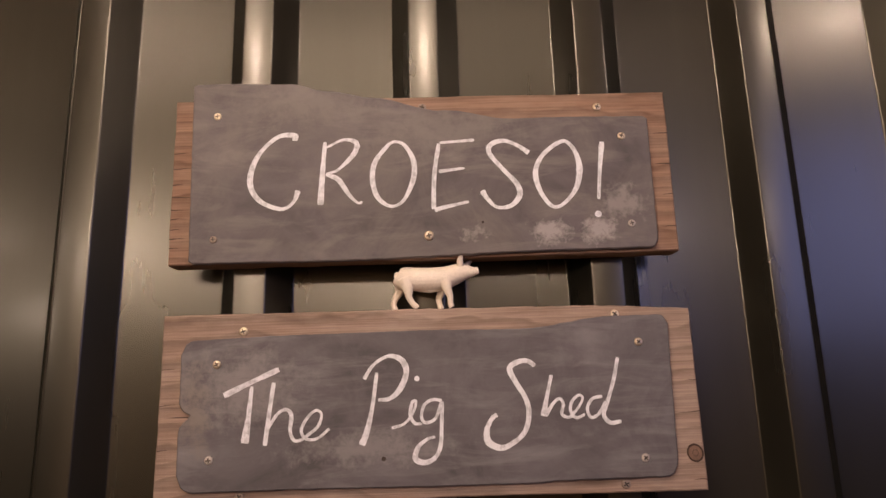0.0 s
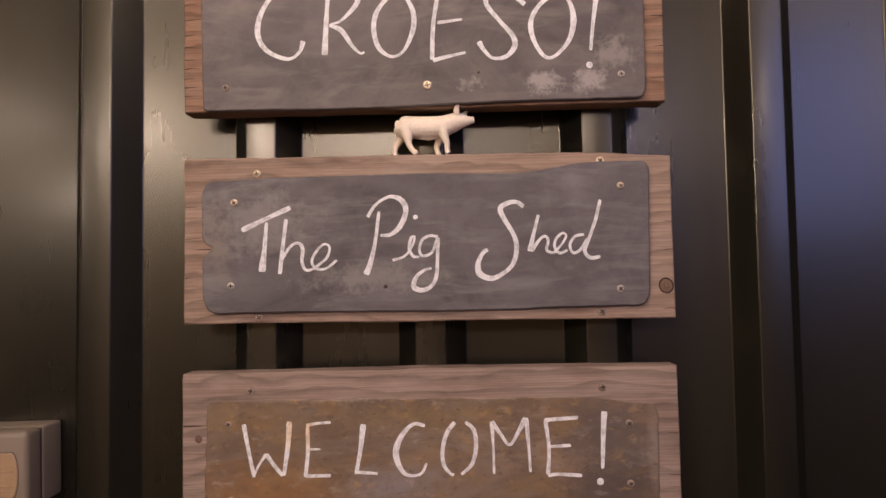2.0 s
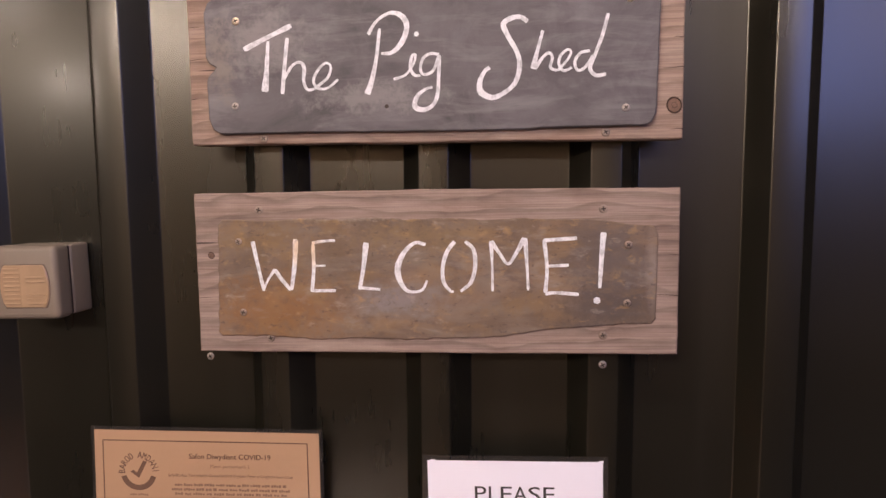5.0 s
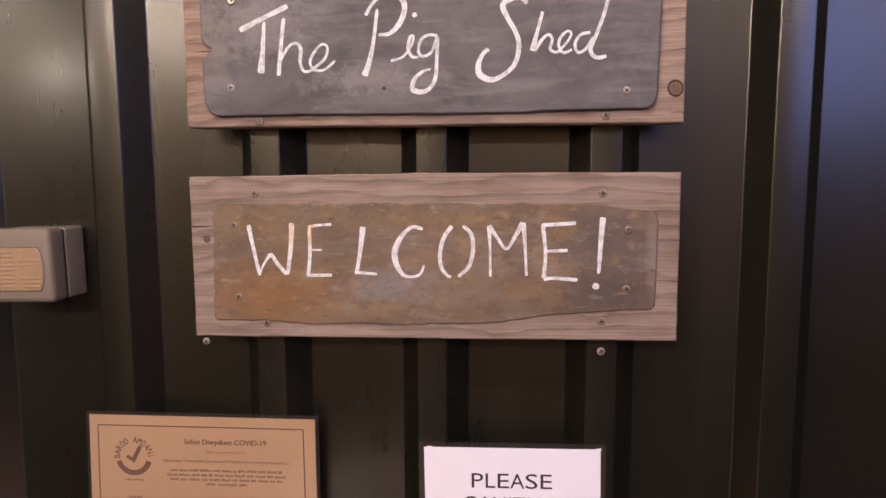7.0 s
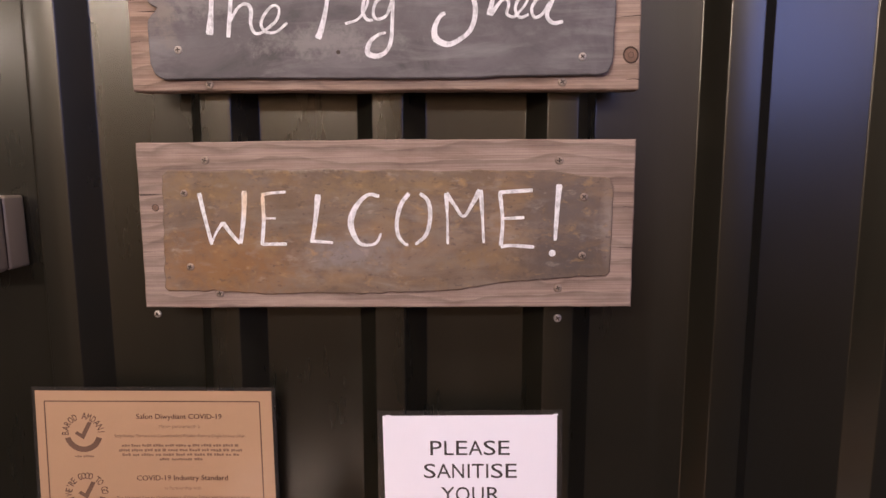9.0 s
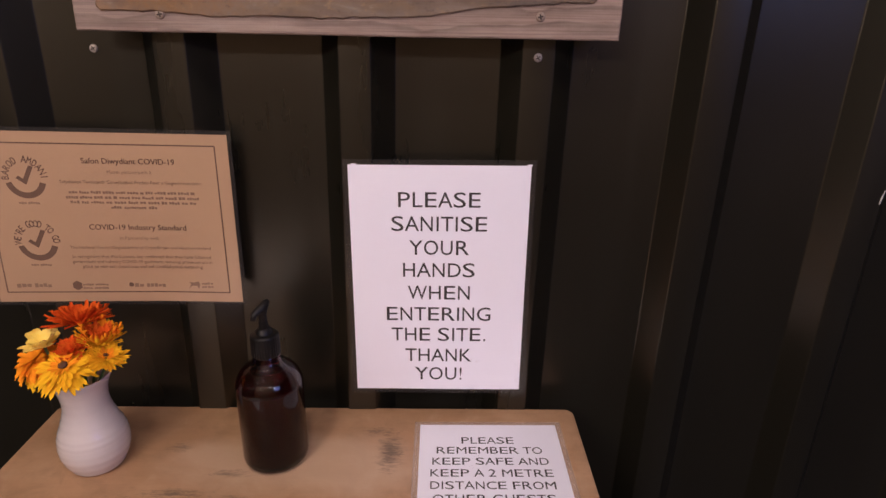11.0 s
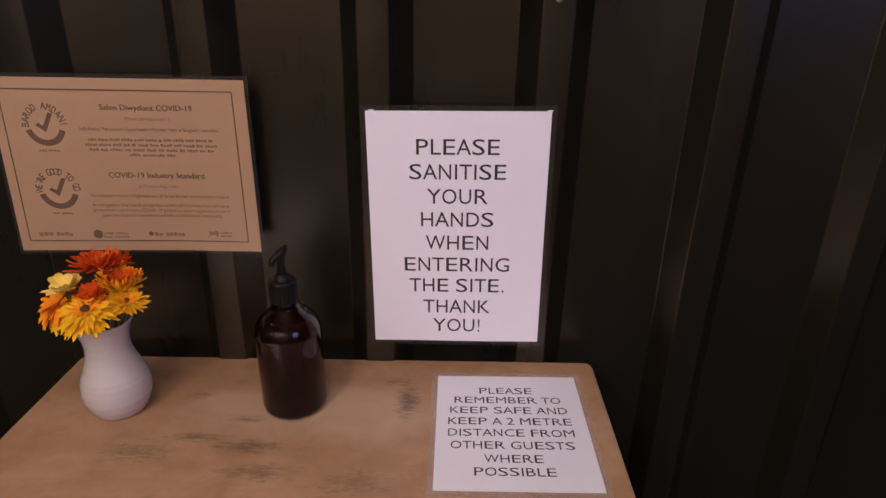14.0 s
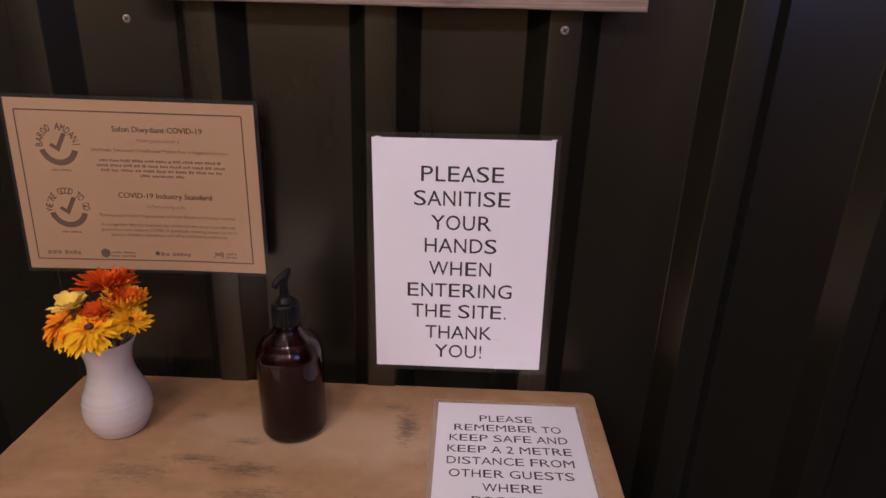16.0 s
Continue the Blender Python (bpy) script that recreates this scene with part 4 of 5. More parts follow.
for sg, x, z, r in ((pig_sign, 0.2655, -0.062, 0.0078), (welcome_sign, -0.2565, 0.020, 0.0036)):
    k = part("knot", lathe([(0, 0.0005), (r * 0.4, 0.0006), (r * 0.95, 0.0002), (r, -0.0004)], 20), KNOT, sg, "brown knot in the wood")
    k.matrix_local = pose(x, FRONT, z, 90, 0, 0) @ pose(0, 0, 0, 0, 0, 24) @ Matrix.Diagonal((1.05, 1.15, 1, 1))
    for share in (1.0, 0.38):
        part("knot_ring", lathe([(r * share * 0.80, 0.0002), (r * share * 0.86, 0.0009), (r * share * 0.96, 0.0009), (r * share * 1.02, 0.0002)], 20), CRACK, k, "dark ring about the knot")
for sg, x, z, r in ((croeso_slate, 0.064, -0.061, 0.0017), (pig_slate, -0.0465, -0.055, 0.0026)):
    k = part("nail_hole", lathe([(0, 0.0003), (r * 0.8, 0.0003), (r, -0.0004)], 12), RECESS_SHADE, sg, "dark disc for the shade in a nail hole")
    k.matrix_local = pose(x, SLATE_FRONT, z, 90, 0, 0)

for x, z, y in ((0.209, 1.218, WALL), (-0.281, 1.222, WALL + DEEP)):
    s = thing("cladding_screw", (x, y, z), "dull zinc screw driven into the green cladding", "screw", "loose cladding screws")
    screw(s, 0, 0, 0, "zinc", 1.1, 30)


# ---------------------------------------------------------------- pig figurine
def pig_figurine():
    bm = bmesh.new()
    body = [(-0.0400, 0.0385, 0.0070), (-0.0380, 0.0375, 0.0112), (-0.031, 0.0362, 0.0140), (-0.020, 0.0356, 0.0138), (-0.006, 0.0352, 0.0136), (0.006, 0.0352, 0.0135), (0.017, 0.0362, 0.0132), (0.025, 0.0388, 0.0122), (0.032, 0.0412, 0.0114), (0.0385, 0.0424, 0.0098), (0.0440, 0.0424, 0.0078), (0.0490, 0.0426, 0.0056), (0.0530, 0.0432, 0.0043), (0.0545, 0.0436, 0.0041)]
    tube(bm, [(x, 0, z, r) for x, z, r in spline(body, 3)], 20)
    # jowl and cheek under the brow
    tube(bm, spline([(0.022, 0, 0.0335, 0.0080), (0.031, 0, 0.0360, 0.0075), (0.040, 0, 0.0392, 0.0050)], 3), 14)
    legs = [[(-0.030, -0.0060, 0.034, 0.0098), (-0.0265, -0.0080, 0.0225, 0.0062), (-0.0255, -0.0082, 0.0140, 0.0040), (-0.0215, -0.0082, 0.0065, 0.0034), (-0.0185, -0.0082, 0.0035, 0.0036), (-0.0165, -0.0082, 0.0008, 0.0036)],
            [(-0.034, 0.0060, 0.034, 0.0092), (-0.0375, 0.0080, 0.0225, 0.0058), (-0.0425, 0.0082, 0.0140, 0.0038), (-0.0440, 0.0082, 0.0070, 0.0033), (-0.0430, 0.0082, 0.0035, 0.0035), (-0.0415, 0.0082, 0.0008, 0.0035)],
            [(0.016, -0.0060, 0.034, 0.0086), (0.0185, -0.0080, 0.0215, 0.0054), (0.0215, -0.0082, 0.0135, 0.0038), (0.0215, -0.0082, 0.0065, 0.0033), (0.0220, -0.0082, 0.0035, 0.0035), (0.0232, -0.0082, 0.0008, 0.0036)],
            [(0.014, 0.0060, 0.034, 0.0080), (0.0115, 0.0080, 0.0205, 0.0050), (0.0085, 0.0082, 0.0130, 0.0037), (0.0095, 0.0082, 0.0065, 0.0033), (0.0102, 0.0082, 0.0035, 0.0035), (0.0115, 0.0082, 0.0008, 0.0035)]]
    for leg in legs:
        tube(bm, spline(leg, 4), 12)
    # upright pointed ears
    tube(bm, spline([(0.0345, -0.0065, 0.0480, 0.0040), (0.0340, -0.0085, 0.0530, 0.0040), (0.0352, -0.0100, 0.0585, 0.0027), (0.0366, -0.0105, 0.0635, 0.0011)], 3), 8)
    tube(bm, spline([(0.0400, 0.0055, 0.0470, 0.0038), (0.0430, 0.0080, 0.0520, 0.0038), (0.0462, 0.0098, 0.0558, 0.0026), (0.0490, 0.0108, 0.0575, 0.0011)], 3), 8)
    # curled tail, belly, snout disc
    tube(bm, spline([(-0.0380, -0.004, 0.0430, 0.0017), (-0.0405, -0.006, 0.0415, 0.0014), (-0.0412, -0.007, 0.0375, 0.0013), (-0.0398, -0.008, 0.0345, 0.0013), (-0.0388, -0.008, 0.0370, 0.0010)], 4), 8)
    tube(bm, [(-0.016, 0, 0.0240, 0.0028), (-0.002, 0, 0.0222, 0.0034), (0.010, 0, 0.0235, 0.0028)], 10)
    tube(bm, [(0.0535, 0, 0.0434, 0.0044), (0.0556, 0, 0.0438, 0.0043)], 14)
    for v in bm.verts:
        v.co.x, v.co.z = v.co.x * 0.925, v.co.z * 0.925
    bmesh.ops.recalc_face_normals(bm, faces=bm.faces)
    me = bpy.data.meshes.new("raw")
    bm.to_mesh(me)
    bm.free()
    tmp = new("raw", me)
    md = tmp.modifiers.new("skin", "REMESH")
    md.mode, md.voxel_size, md.use_smooth_shade = "VOXEL", 0.0006, True
    sm = tmp.modifiers.new("ease", "SMOOTH")
    sm.factor, sm.iterations = 0.5, 5
    done = bpy.data.meshes.new_from_object(tmp.evaluated_get(bpy.context.evaluated_depsgraph_get()))
    bpy.data.objects.remove(tmp)
    done.materials.clear()
    done.materials.append(PIG_PAINT)
    for p in done.polygons:
        p.use_smooth = True
    ob = new("pig_figurine", done)
    ob.matrix_world = pose(0.0225, WALL - 0.0180, 1.6683, 0, 0.6, 0)
    return tagged(ob, "small cream painted pig figurine standing on a plank's top edge", "figurine")


pig_figurine()


# ---------------------------------------------------------------- switch box
def switch_box():
    w, h = 0.083, 0.089
    ob = thing("switch_box", (-0.4752, WALL + DEEP, 1.3290), "cream plastic surface-mounted switch box on the cladding", "light switch")
    part("back_box", box_bm((w - 0.002, 0.0355, h - 0.002), (0, -0.01775, 0), 0.0035, 3), BOX_PLASTIC, ob, auto=40)
    # dark filler paints the shade in the open groove behind the lid
    part("gasket", box_bm((w - 0.006, 0.0030, h - 0.006), (0, -0.0362, 0)), RECESS_SHADE, ob, "dark core painted for the shade in the groove between lid and box")
    lid = part("lid", box_bm((w, 0.0285, h), (0, -0.0515, 0), 0.0068, 5), BOX_PLASTIC, ob, auto=40)

    def barrel(wide, high, y_front, y_back, bulge, bevel):
        # upright sides bowed outwards, like a barrel
        side = [(wide / 2 - bulge + bulge * math.cos(a), high / 2 * math.sin(a) / math.sin(1.2)) for a in (-1.2 + 2.4 * k / 14 for k in range(15))]
        return prism(side + [(-x, z) for x, z in side[::-1]], y_front, y_back, bevel)

    def shifted(bm, x, z):
        bmesh.ops.translate(bm, vec=(x, 0, z), verts=bm.verts)
        return bm

    part("rocker_frame", shifted(barrel(0.0640, 0.0530, -0.0663, -0.0645, 0.010, 0.0003), 0.0012, -0.004), plain("rocker_gap", (0.10, 0.07, 0.05), 0.5), lid, "dark outline round the rocker")
    rocker = part("rocker", shifted(barrel(0.0622, 0.0512, -0.0676, -0.0650, 0.010, 0.0010), 0.0012, -0.004), ROCKER, lid, "translucent rocker with its warm glow painted into the colour", auto=40)
    for k in range(9):
        for side, wide in ((-0.0145, 0.021), (0.0150, 0.024)):
            if side > 0 and k in (3, 4, 7, 8):
                continue
            part("rib", box_bm((wide, 0.0012, 0.0022), (side + 0.0012, -0.0680, -0.0245 + 0.0052 * k), 0.0005, 1), ROCKER, rocker)
    part("moulded_line", box_bm((0.056, 0.0008, 0.0009), (0.0012, -0.0659, -0.0375), 0.0002, 1), BOX_PLASTIC, lid)
    return ob


switch_box()


# ---------------------------------------------------------------- table
def side_table():
    x0, x1, y0, y1, th = -0.402, 0.2815, 0.15, WALL + 0.0045, 0.022
    ob = thing("side_table", ((x0 + x1) / 2, (y0 + y1) / 2, 0), "low table with a worn stained plywood top", "table")
    ob.rotation_euler = (0, 0, radians(-0.35))
    w, d = x1 - x0, y1 - y0
    r = 0.012
    outline = []
    for cx, cy, a0 in ((w / 2 - r, d / 2 - r, 0), (-w / 2 + r, d / 2 - r, 90), (-w / 2 + r, -d / 2 + r, 180), (w / 2 - r, -d / 2 + r, 270)):
        for k in range(7):
            a = radians(a0 + 15 * k)
            outline.append((cx + r * math.cos(a), cy + r * math.sin(a)))
    bm = bmesh.new()
    f = bm.faces.new([bm.verts.new((x, y, TABLE - th)) for x, y in outline])
    ext = bmesh.ops.extrude_face_region(bm, geom=[f])
    bmesh.ops.translate(bm, vec=(0, 0, th), verts=[g for g in ext["geom"] if isinstance(g, bmesh.types.BMVert)])
    es = [e for e in bm.edges if all(abs(v.co.z - TABLE) < 1e-6 for v in e.verts)]
    bmesh.ops.bevel(bm, geom=es, offset=0.003, segments=3, affect="EDGES", profile=0.5)
    part("tabletop", bm, PLY, ob, "worn plywood top with dark stains", auto=40)
    leg = mesh_of("leg", box_bm((0.045, 0.045, TABLE - th), (0, 0, (TABLE - th) / 2), 0.003), TIMBER)
    for sx in (-1, 1):
        for sy in (-1, 1):
            part("leg", leg, None, ob).location = (sx * (w / 2 - 0.05), sy * (d / 2 - 0.05), 0)
    return ob


side_table()


# ---------------------------------------------------------------- papers
def sheet_grid(w, h, bend, n=24, m=18, edge=0.0, lift=0.0):
    """A thin sheet about the origin in the xz plane; bend gives how far each point stands off the wall."""
    bm = bmesh.new()
    g = [[bm.verts.new((-w / 2 + w * i / n, -bend(-w / 2 + w * i / n, -h / 2 + h * j / m) - lift, -h / 2 + h * j / m)) for j in range(m + 1)] for i in range(n + 1)]
    for i in range(n):
        for j in range(m):
            bm.faces.new((g[i][j], g[i + 1][j], g[i + 1][j + 1], g[i][j + 1]))
    return bm


def on_sheet(bm, bend, lift):
    for v in bm.verts:
        v.co.y = -bend(v.co.x, v.co.z) - lift
    return bm


def blisters(parent, spots, flat=False):
    """Small air blisters in the laminate that catch the lamps: (x, z or y, long, high, turn) in the sheet's own plane."""
    for k, (u, v, long, wide, turn) in enumerate(spots):
        bm = lathe([(0.0, 0.00042), (0.45, 0.00034), (0.8, 0.00014), (1.0, -0.0001)], 16)
        for q in bm.verts:
            q.co.z *= 1 + 0.5 * noise.noise((q.co.x * 2.3 + k, q.co.y * 2.3, k * 1.7))
        ob = part("laminate_blister", bm, BLISTER, parent, smooth=True)
        squash = Matrix.Diagonal((long, wide, 1, 1))
        ob.matrix_local = (pose(u, v, 0.0019, 0, 0, turn) if flat else pose(u, -stand_off(u, v), v, 90, 0, 0) @ pose(0, 0, 0, 0, 0, turn)) @ squash
        ob.visible_shadow = False


def make_blister():
    m, nt, b = material("laminate_blister_film")
    out = nt.nodes["Material Output"]
    tr = nt.nodes.new("ShaderNodeBsdfTransparent")
    gl = nt.nodes.new("ShaderNodeBsdfGlossy")
    gl.inputs["Roughness"].default_value = 0.12
    mx = nt.nodes.new("ShaderNodeMixShader")
    mx.inputs[0].default_value = 0.10
    nt.links.new(tr.outputs[0], mx.inputs[1])
    nt.links.new(gl.outputs[0], mx.inputs[2])
    nt.links.new(mx.outputs[0], out.inputs[0])
    return m


BLISTER = make_blister()


def stand_off(x, z):
    return 0.0032 + 0.002 * max(0, -z) / 0.15


def wall_notice():
    ob = thing("wall_notice", (0.104, WALL, 0.9515), "white laminated notice in black capitals on the cladding", "notice")
    bend = lambda x, z: 0.0015 + 0.0012 * math.sin(x * 22 + 0.4) * (0.4 - z) + 0.002 * max(0, -z) / 0.15
    part("laminate_edge", sheet_grid(0.222, 0.309, bend, lift=0.0), FILM, ob, "clear plastic margin")
    part("paper", sheet_grid(0.210, 0.297, bend, lift=0.0006), PAPER, ob, smooth=True)
    rows = (("PLEASE", 1.059, 0.096), ("SANITISE", 1.0295, 0.113), ("YOUR", 0.9995, 0.072), ("HA" "NDS", 0.9705, 0.087), ("WHEN", 0.9405, 0.076), ("ENTERING", 0.9115, 0.129), ("THE SITE.", 0.883, 0.118), ("THANK", 0.8535, 0.084), ("YOU!", 0.8265, 0.060))
    for body, z, w in rows:
        bm = upright(capitals_bm(body, w, 0.0184), 0, z - 0.9515, 0)
        part("printed_line", on_sheet(bm, bend, 0.0009), INK, ob)
    blisters(ob, ((0.034, -0.1075, 0.0035, 0.0016, 10), (0.041, -0.1045, 0.0025, 0.0014, 30), (0.049, -0.1070, 0.0040, 0.0015, -5), (0.100, -0.134, 0.0020, 0.0030, 0), (0.099, -0.112, 0.0015, 0.0030, 10), (0.030, -0.125, 0.0030, 0.0012, 0)))
    for x, z in ((-0.098, 0.1492), (0.103, 0.1490)):
        part("adhesive_blob", box_bm((0.006, 0.0008, 0.0018), (x, -0.0030, z), 0.0003, 1), PAPER, ob, "scrap of clear tape")
    return ob


wall_notice()


def arc_text(body, radius, size, middle_deg, spread_deg):
    """Letters on an arc, joined into one flat mesh."""
    out = bmesh.new()
    n = len(body)
    for k, ch in enumerate(body):
        if ch == " ":
            continue
        a = radians(middle_deg + spread_deg * (0.5 - (k + 0.5) / n))
        bm = text_bm(ch, None, size)
        m = Matrix.Translation((radius * math.cos(a), radius * math.sin(a), 0)) @ Matrix.Rotation(a - math.pi / 2, 4, "Z") @ Matrix.Diagonal((0.60 if ch in "GOMWD" else 0.75, 1, 1, 1))
        bm.transform(m)
        me = bpy.data.meshes.new("tmp")
        bm.to_mesh(me)
        out.from_mesh(me)
        bpy.data.meshes.remove(me)
        bm.free()
    return out


def bar_bm(x, z, w, h, words, seed):
    """A line of print too small to read: word-long bars."""
    rnd = random.Random(seed)
    lengths = [rnd.uniform(0.5, 1.6) for _ in range(words)]
    gap = 0.16
    unit = w / (sum(lengths) + gap * (words - 1))
    bm = bmesh.new()
    p = x - w / 2
    for l in lengths:
        cells = max(1, int(l * unit / (h * 0.9)))
        for c in range(cells):
            a, b = p + l * unit * c / cells, p + l * unit * (c + 0.84) / cells
            lo, hi = z - h / 2 * rnd.uniform(0.7, 1.1), z + h / 2 * rnd.uniform(0.5, 1.3)
            bm.faces.new([bm.verts.new(q) for q in ((a, lo, 0), (b, lo, 0), (b, hi, 0), (a, hi, 0))])
        p += (l + gap) * unit
    return bm


def certificate():
    ob = thing("certificate", (-0.2802, WALL, 1.0318), "cream laminated certificate with brown print on the cladding", "certificate")
    ob.rotation_euler = (0, radians(0.75), 0)
    bend = lambda x, z: 0.003 + 0.011 * max(0, 0.05 - x) / 0.2 * max(0, 0.105 - z) / 0.21
    part("laminate_edge", sheet_grid(0.2985, 0.2150, bend), FILM, ob, "clear plastic margin")
    part("paper", sheet_grid(0.2895, 0.2062, bend, lift=0.0006), CREAM, ob, smooth=True)

    def put(name, bm, x, z, mat, lift=0.0010):
        # fine cuts let the print follow the bend
        return part(name, on_sheet(upright(bm, x, z, 0), bend, lift), mat, ob)

    def bars(name, bm, x, z):
        tagged(put(name, bm, x, z, FAINT), kind="stuff")

    x0, x1, z0, z1, t = -0.1335, 0.1300, -0.0905, 0.0900, 0.0016
    for cx, cz, w, h in ((0, z1, x1 - x0, t), (0, z0, x1 - x0, t), (x0, (z0 + z1) / 2, t, z1 - z0), (x1, (z0 + z1) / 2, t, z1 - z0)):
        bm = bmesh.new()
        bmesh.ops.create_grid(bm, x_segments=16, y_segments=16, size=0.5)
        bmesh.ops.scale(bm, vec=(w, h, 1), verts=bm.verts)
        put("border_line", bm, cx if w < 0.1 else (x0 + x1) / 2, cz, SEPIA)
    mid = 0.0305

    def heavy(bm, by=0.00035):
        # a second impression a hair aside thickens the strokes
        extra = bmesh.ops.duplicate(bm, geom=bm.verts[:] + bm.edges[:] + bm.faces[:])["geom"]
        bmesh.ops.translate(bm, vec=(by, by * 0.4, 0.00004), verts=[g for g in extra if isinstance(g, bmesh.types.BMVert)])
        return bm

    put("heading", heavy(text_bm("Safon Diwydiant COVID-19", 0.1045)), mid, 0.071, SEPIA)
    put("printed_line", text_bm("Mewn partneriaeth â", 0.050), mid, 0.0585, FAINT)
    put("printed_line", text_bm("Sefydliadau Twristiaeth Cenedlaethol Prydain Fawr a Gogledd Iwerddon", 0.160), mid, 0.0465, SEPIA)
    for k, (z, w) in enumerate(((0.034, 0.144), (0.028, 0.152), (0.0222, 0.144), (0.0163, 0.053))):
        bars("printed_line", bar_bm(0, 0, w, 0.0031, 12 if w > 0.1 else 3, 5 + k), mid, z)
    put("heading", heavy(text_bm("COVID-19 Industry Standard", 0.112)), mid, -0.0077, SEPIA)
    put("printed_line", text_bm("In Partnership with", 0.045), mid, -0.021, FAINT)
    put("printed_line", text_bm("The National Tourist Organisations of Great Britain and Northern Ireland", 0.164), mid, -0.033, SEPIA)
    put("printed_line", text_bm("In recognition that this business has confirmed that they have followed", 0.162), mid, -0.0445, SEPIA)
    put("printed_line", text_bm("government and industry COVID-19 guidelines, ensuring processes are in", 0.164), mid, -0.051, SEPIA)
    put("printed_line", text_bm("place to maintain cleanliness and aid social/physical distancing.", 0.142), mid, -0.0573, SEPIA)
    for body, cz, spread in (("BAROD AMDANI", 0.0495, 190), ("WE'RE GOOD TO GO", -0.0265, 190)):
        put("badge_lettering", heavy(arc_text(body, 0.0222, 0.0082, 92, spread), 0.0005), -0.0880, cz, SEPIA)
        bm = bmesh.new()
        ring = [radians(195 + 150 * k / 24) for k in range(25)]
        a = [bm.verts.new((0.0235 * math.cos(q), 0.0235 * math.sin(q), 0)) for q in ring]
        b = [bm.verts.new((0.0165 * math.cos(q), 0.0165 * math.sin(q), 0)) for q in ring]
        for k in range(24):
            bm.faces.new((a[k], a[k + 1], b[k + 1], b[k]))
        put("badge_arc", bm, -0.0880, cz, SEPIA)
        bm = bmesh.new()
        tick = [(-0.0115, 0.000), (-0.0005, -0.0075), (0.0105, 0.0135), (0.0055, 0.0150), (-0.0030, -0.0005), (-0.0080, 0.0030)]
        bm.faces.new([bm.verts.new((p, q, 0)) for p, q in tick])
        put("tick", bm, -0.0870, cz, SEPIA)
        bars("printed_line", bar_bm(0, 0, 0.024, 0.0026, 2, 40), -0.0880, cz - 0.029)
    bars("logo_bar", bar_bm(0, 0, 0.041, 0.0050, 2, 11), -0.1010, -0.0820)
    bars("logo_bar", bar_bm(0, 0, 0.030, 0.0026, 2, 12), -0.0295, -0.0810)
    bars("logo_bar", bar_bm(0, 0, 0.030, 0.0026, 2, 13), -0.0295, -0.0855)
    bars("logo_bar", bar_bm(0, 0, 0.037, 0.0045, 2, 14), 0.035, -0.0820)
    bars("logo_bar", bar_bm(0, 0, 0.014, 0.0026, 2, 15), 0.104, -0.0790)
    bars("logo_bar", bar_bm(0, 0, 0.014, 0.0026, 2, 16), 0.104, -0.0835)
    bm = bmesh.new()
    bmesh.ops.create_circle(bm, cap_ends=True, segments=6, radius=0.0062)
    put("logo_disc", bm, -0.0510, -0.082, SEPIA)
    bm = bmesh.new()
    bmesh.ops.create_circle(bm, cap_ends=True, segments=10, radius=0.0030)
    put("logo_disc", bm, 0.0125, -0.081, SEPIA)
    bm = bmesh.new()
    bm.faces.new([bm.verts.new((p, q, 0)) for p, q in ((-0.007, -0.005), (-0.004, 0.001), (-0.006, 0.004), (0.0, 0.003), (0.005, 0.005), (0.007, 0.001), (0.005, -0.005), (0.003, -0.001), (-0.003, -0.001))])
    put("logo_shape", bm, 0.088, -0.081, FAINT)
    return ob


certificate()


def table_sheet(name, place, w, d, turn, label, rows=(), film=0.0012):
    ob = thing(name, (place[0], place[1], TABLE), label, "notice")
    ob.rotation_euler = (0, 0, radians(turn))
    part("laminate_edge", box_bm((w + 2 * film, d + 2 * film, 0.0005), (0, 0, 0.0004)), FILM_TABLE, ob, "clear plastic margin").visible_shadow = False
    part("paper", box_bm((w, d, 0.0005), (0, 0, 0.0012)), PAPER, ob)
    for body, x, y, width, height in rows:
        bm = capitals_bm(body, width, height)
        bmesh.ops.translate(bm, vec=(x - place[0], y - place[1], 0.0017), verts=bm.verts)
        part("printed_line", bm, INK, ob)
    return ob


table_sheet("table_notice", (0.1675, 0.6365), 0.172, 0.197, 0.0, "white laminated notice in black capitals lying on the table",
            [("PLEASE", 0.1650, 0.7040, 0.064, 0.0122), ("REMEMBER TO", 0.1660, 0.6855, 0.127, 0.0122), ("KEEP SAFE AND", 0.166, 0.6660, 0.137, 0.0122), ("KEEP A 2 METRE", 0.166, 0.6460, 0.141, 0.0122),
             ("DISTANCE FROM", 0.166, 0.6260, 0.141, 0.0122), ("OTHER GUESTS", 0.166, 0.6055, 0.135, 0.0122), ("WHERE", 0.1655, 0.5845, 0.0625, 0.0120), ("POSSIBLE", 0.1655, 0.5650, 0.0845, 0.0120)], 0.007)
blisters(bpy.data.objects["table_notice"], ((-0.030, 0.030, 0.006, 0.003, 10), (-0.018, 0.036, 0.005, 0.003, 40), (-0.008, 0.026, 0.005, 0.0025, -20), (-0.022, 0.020, 0.006, 0.0025, 0), (0.004, 0.034, 0.004, 0.002, 0)), True)
card = table_sheet("picture_card", (-0.265, 0.3475), 0.210, 0.297, 0.0, "white laminated card with small grey drawings on the table")
bm = bmesh.new()
for w, d, y in ((0.020, 0.012, 0.112), (0.006, 0.005, 0.1195)):
    bmesh.ops.create_circle(bm, cap_ends=True, segments=14, radius=0.5, matrix=Matrix.Translation((0.024 - (0.008 if w < 0.01 else 0), y, 0.0018 + w * 0.01)) @ Matrix.Diagonal((w, d, 1, 1)))
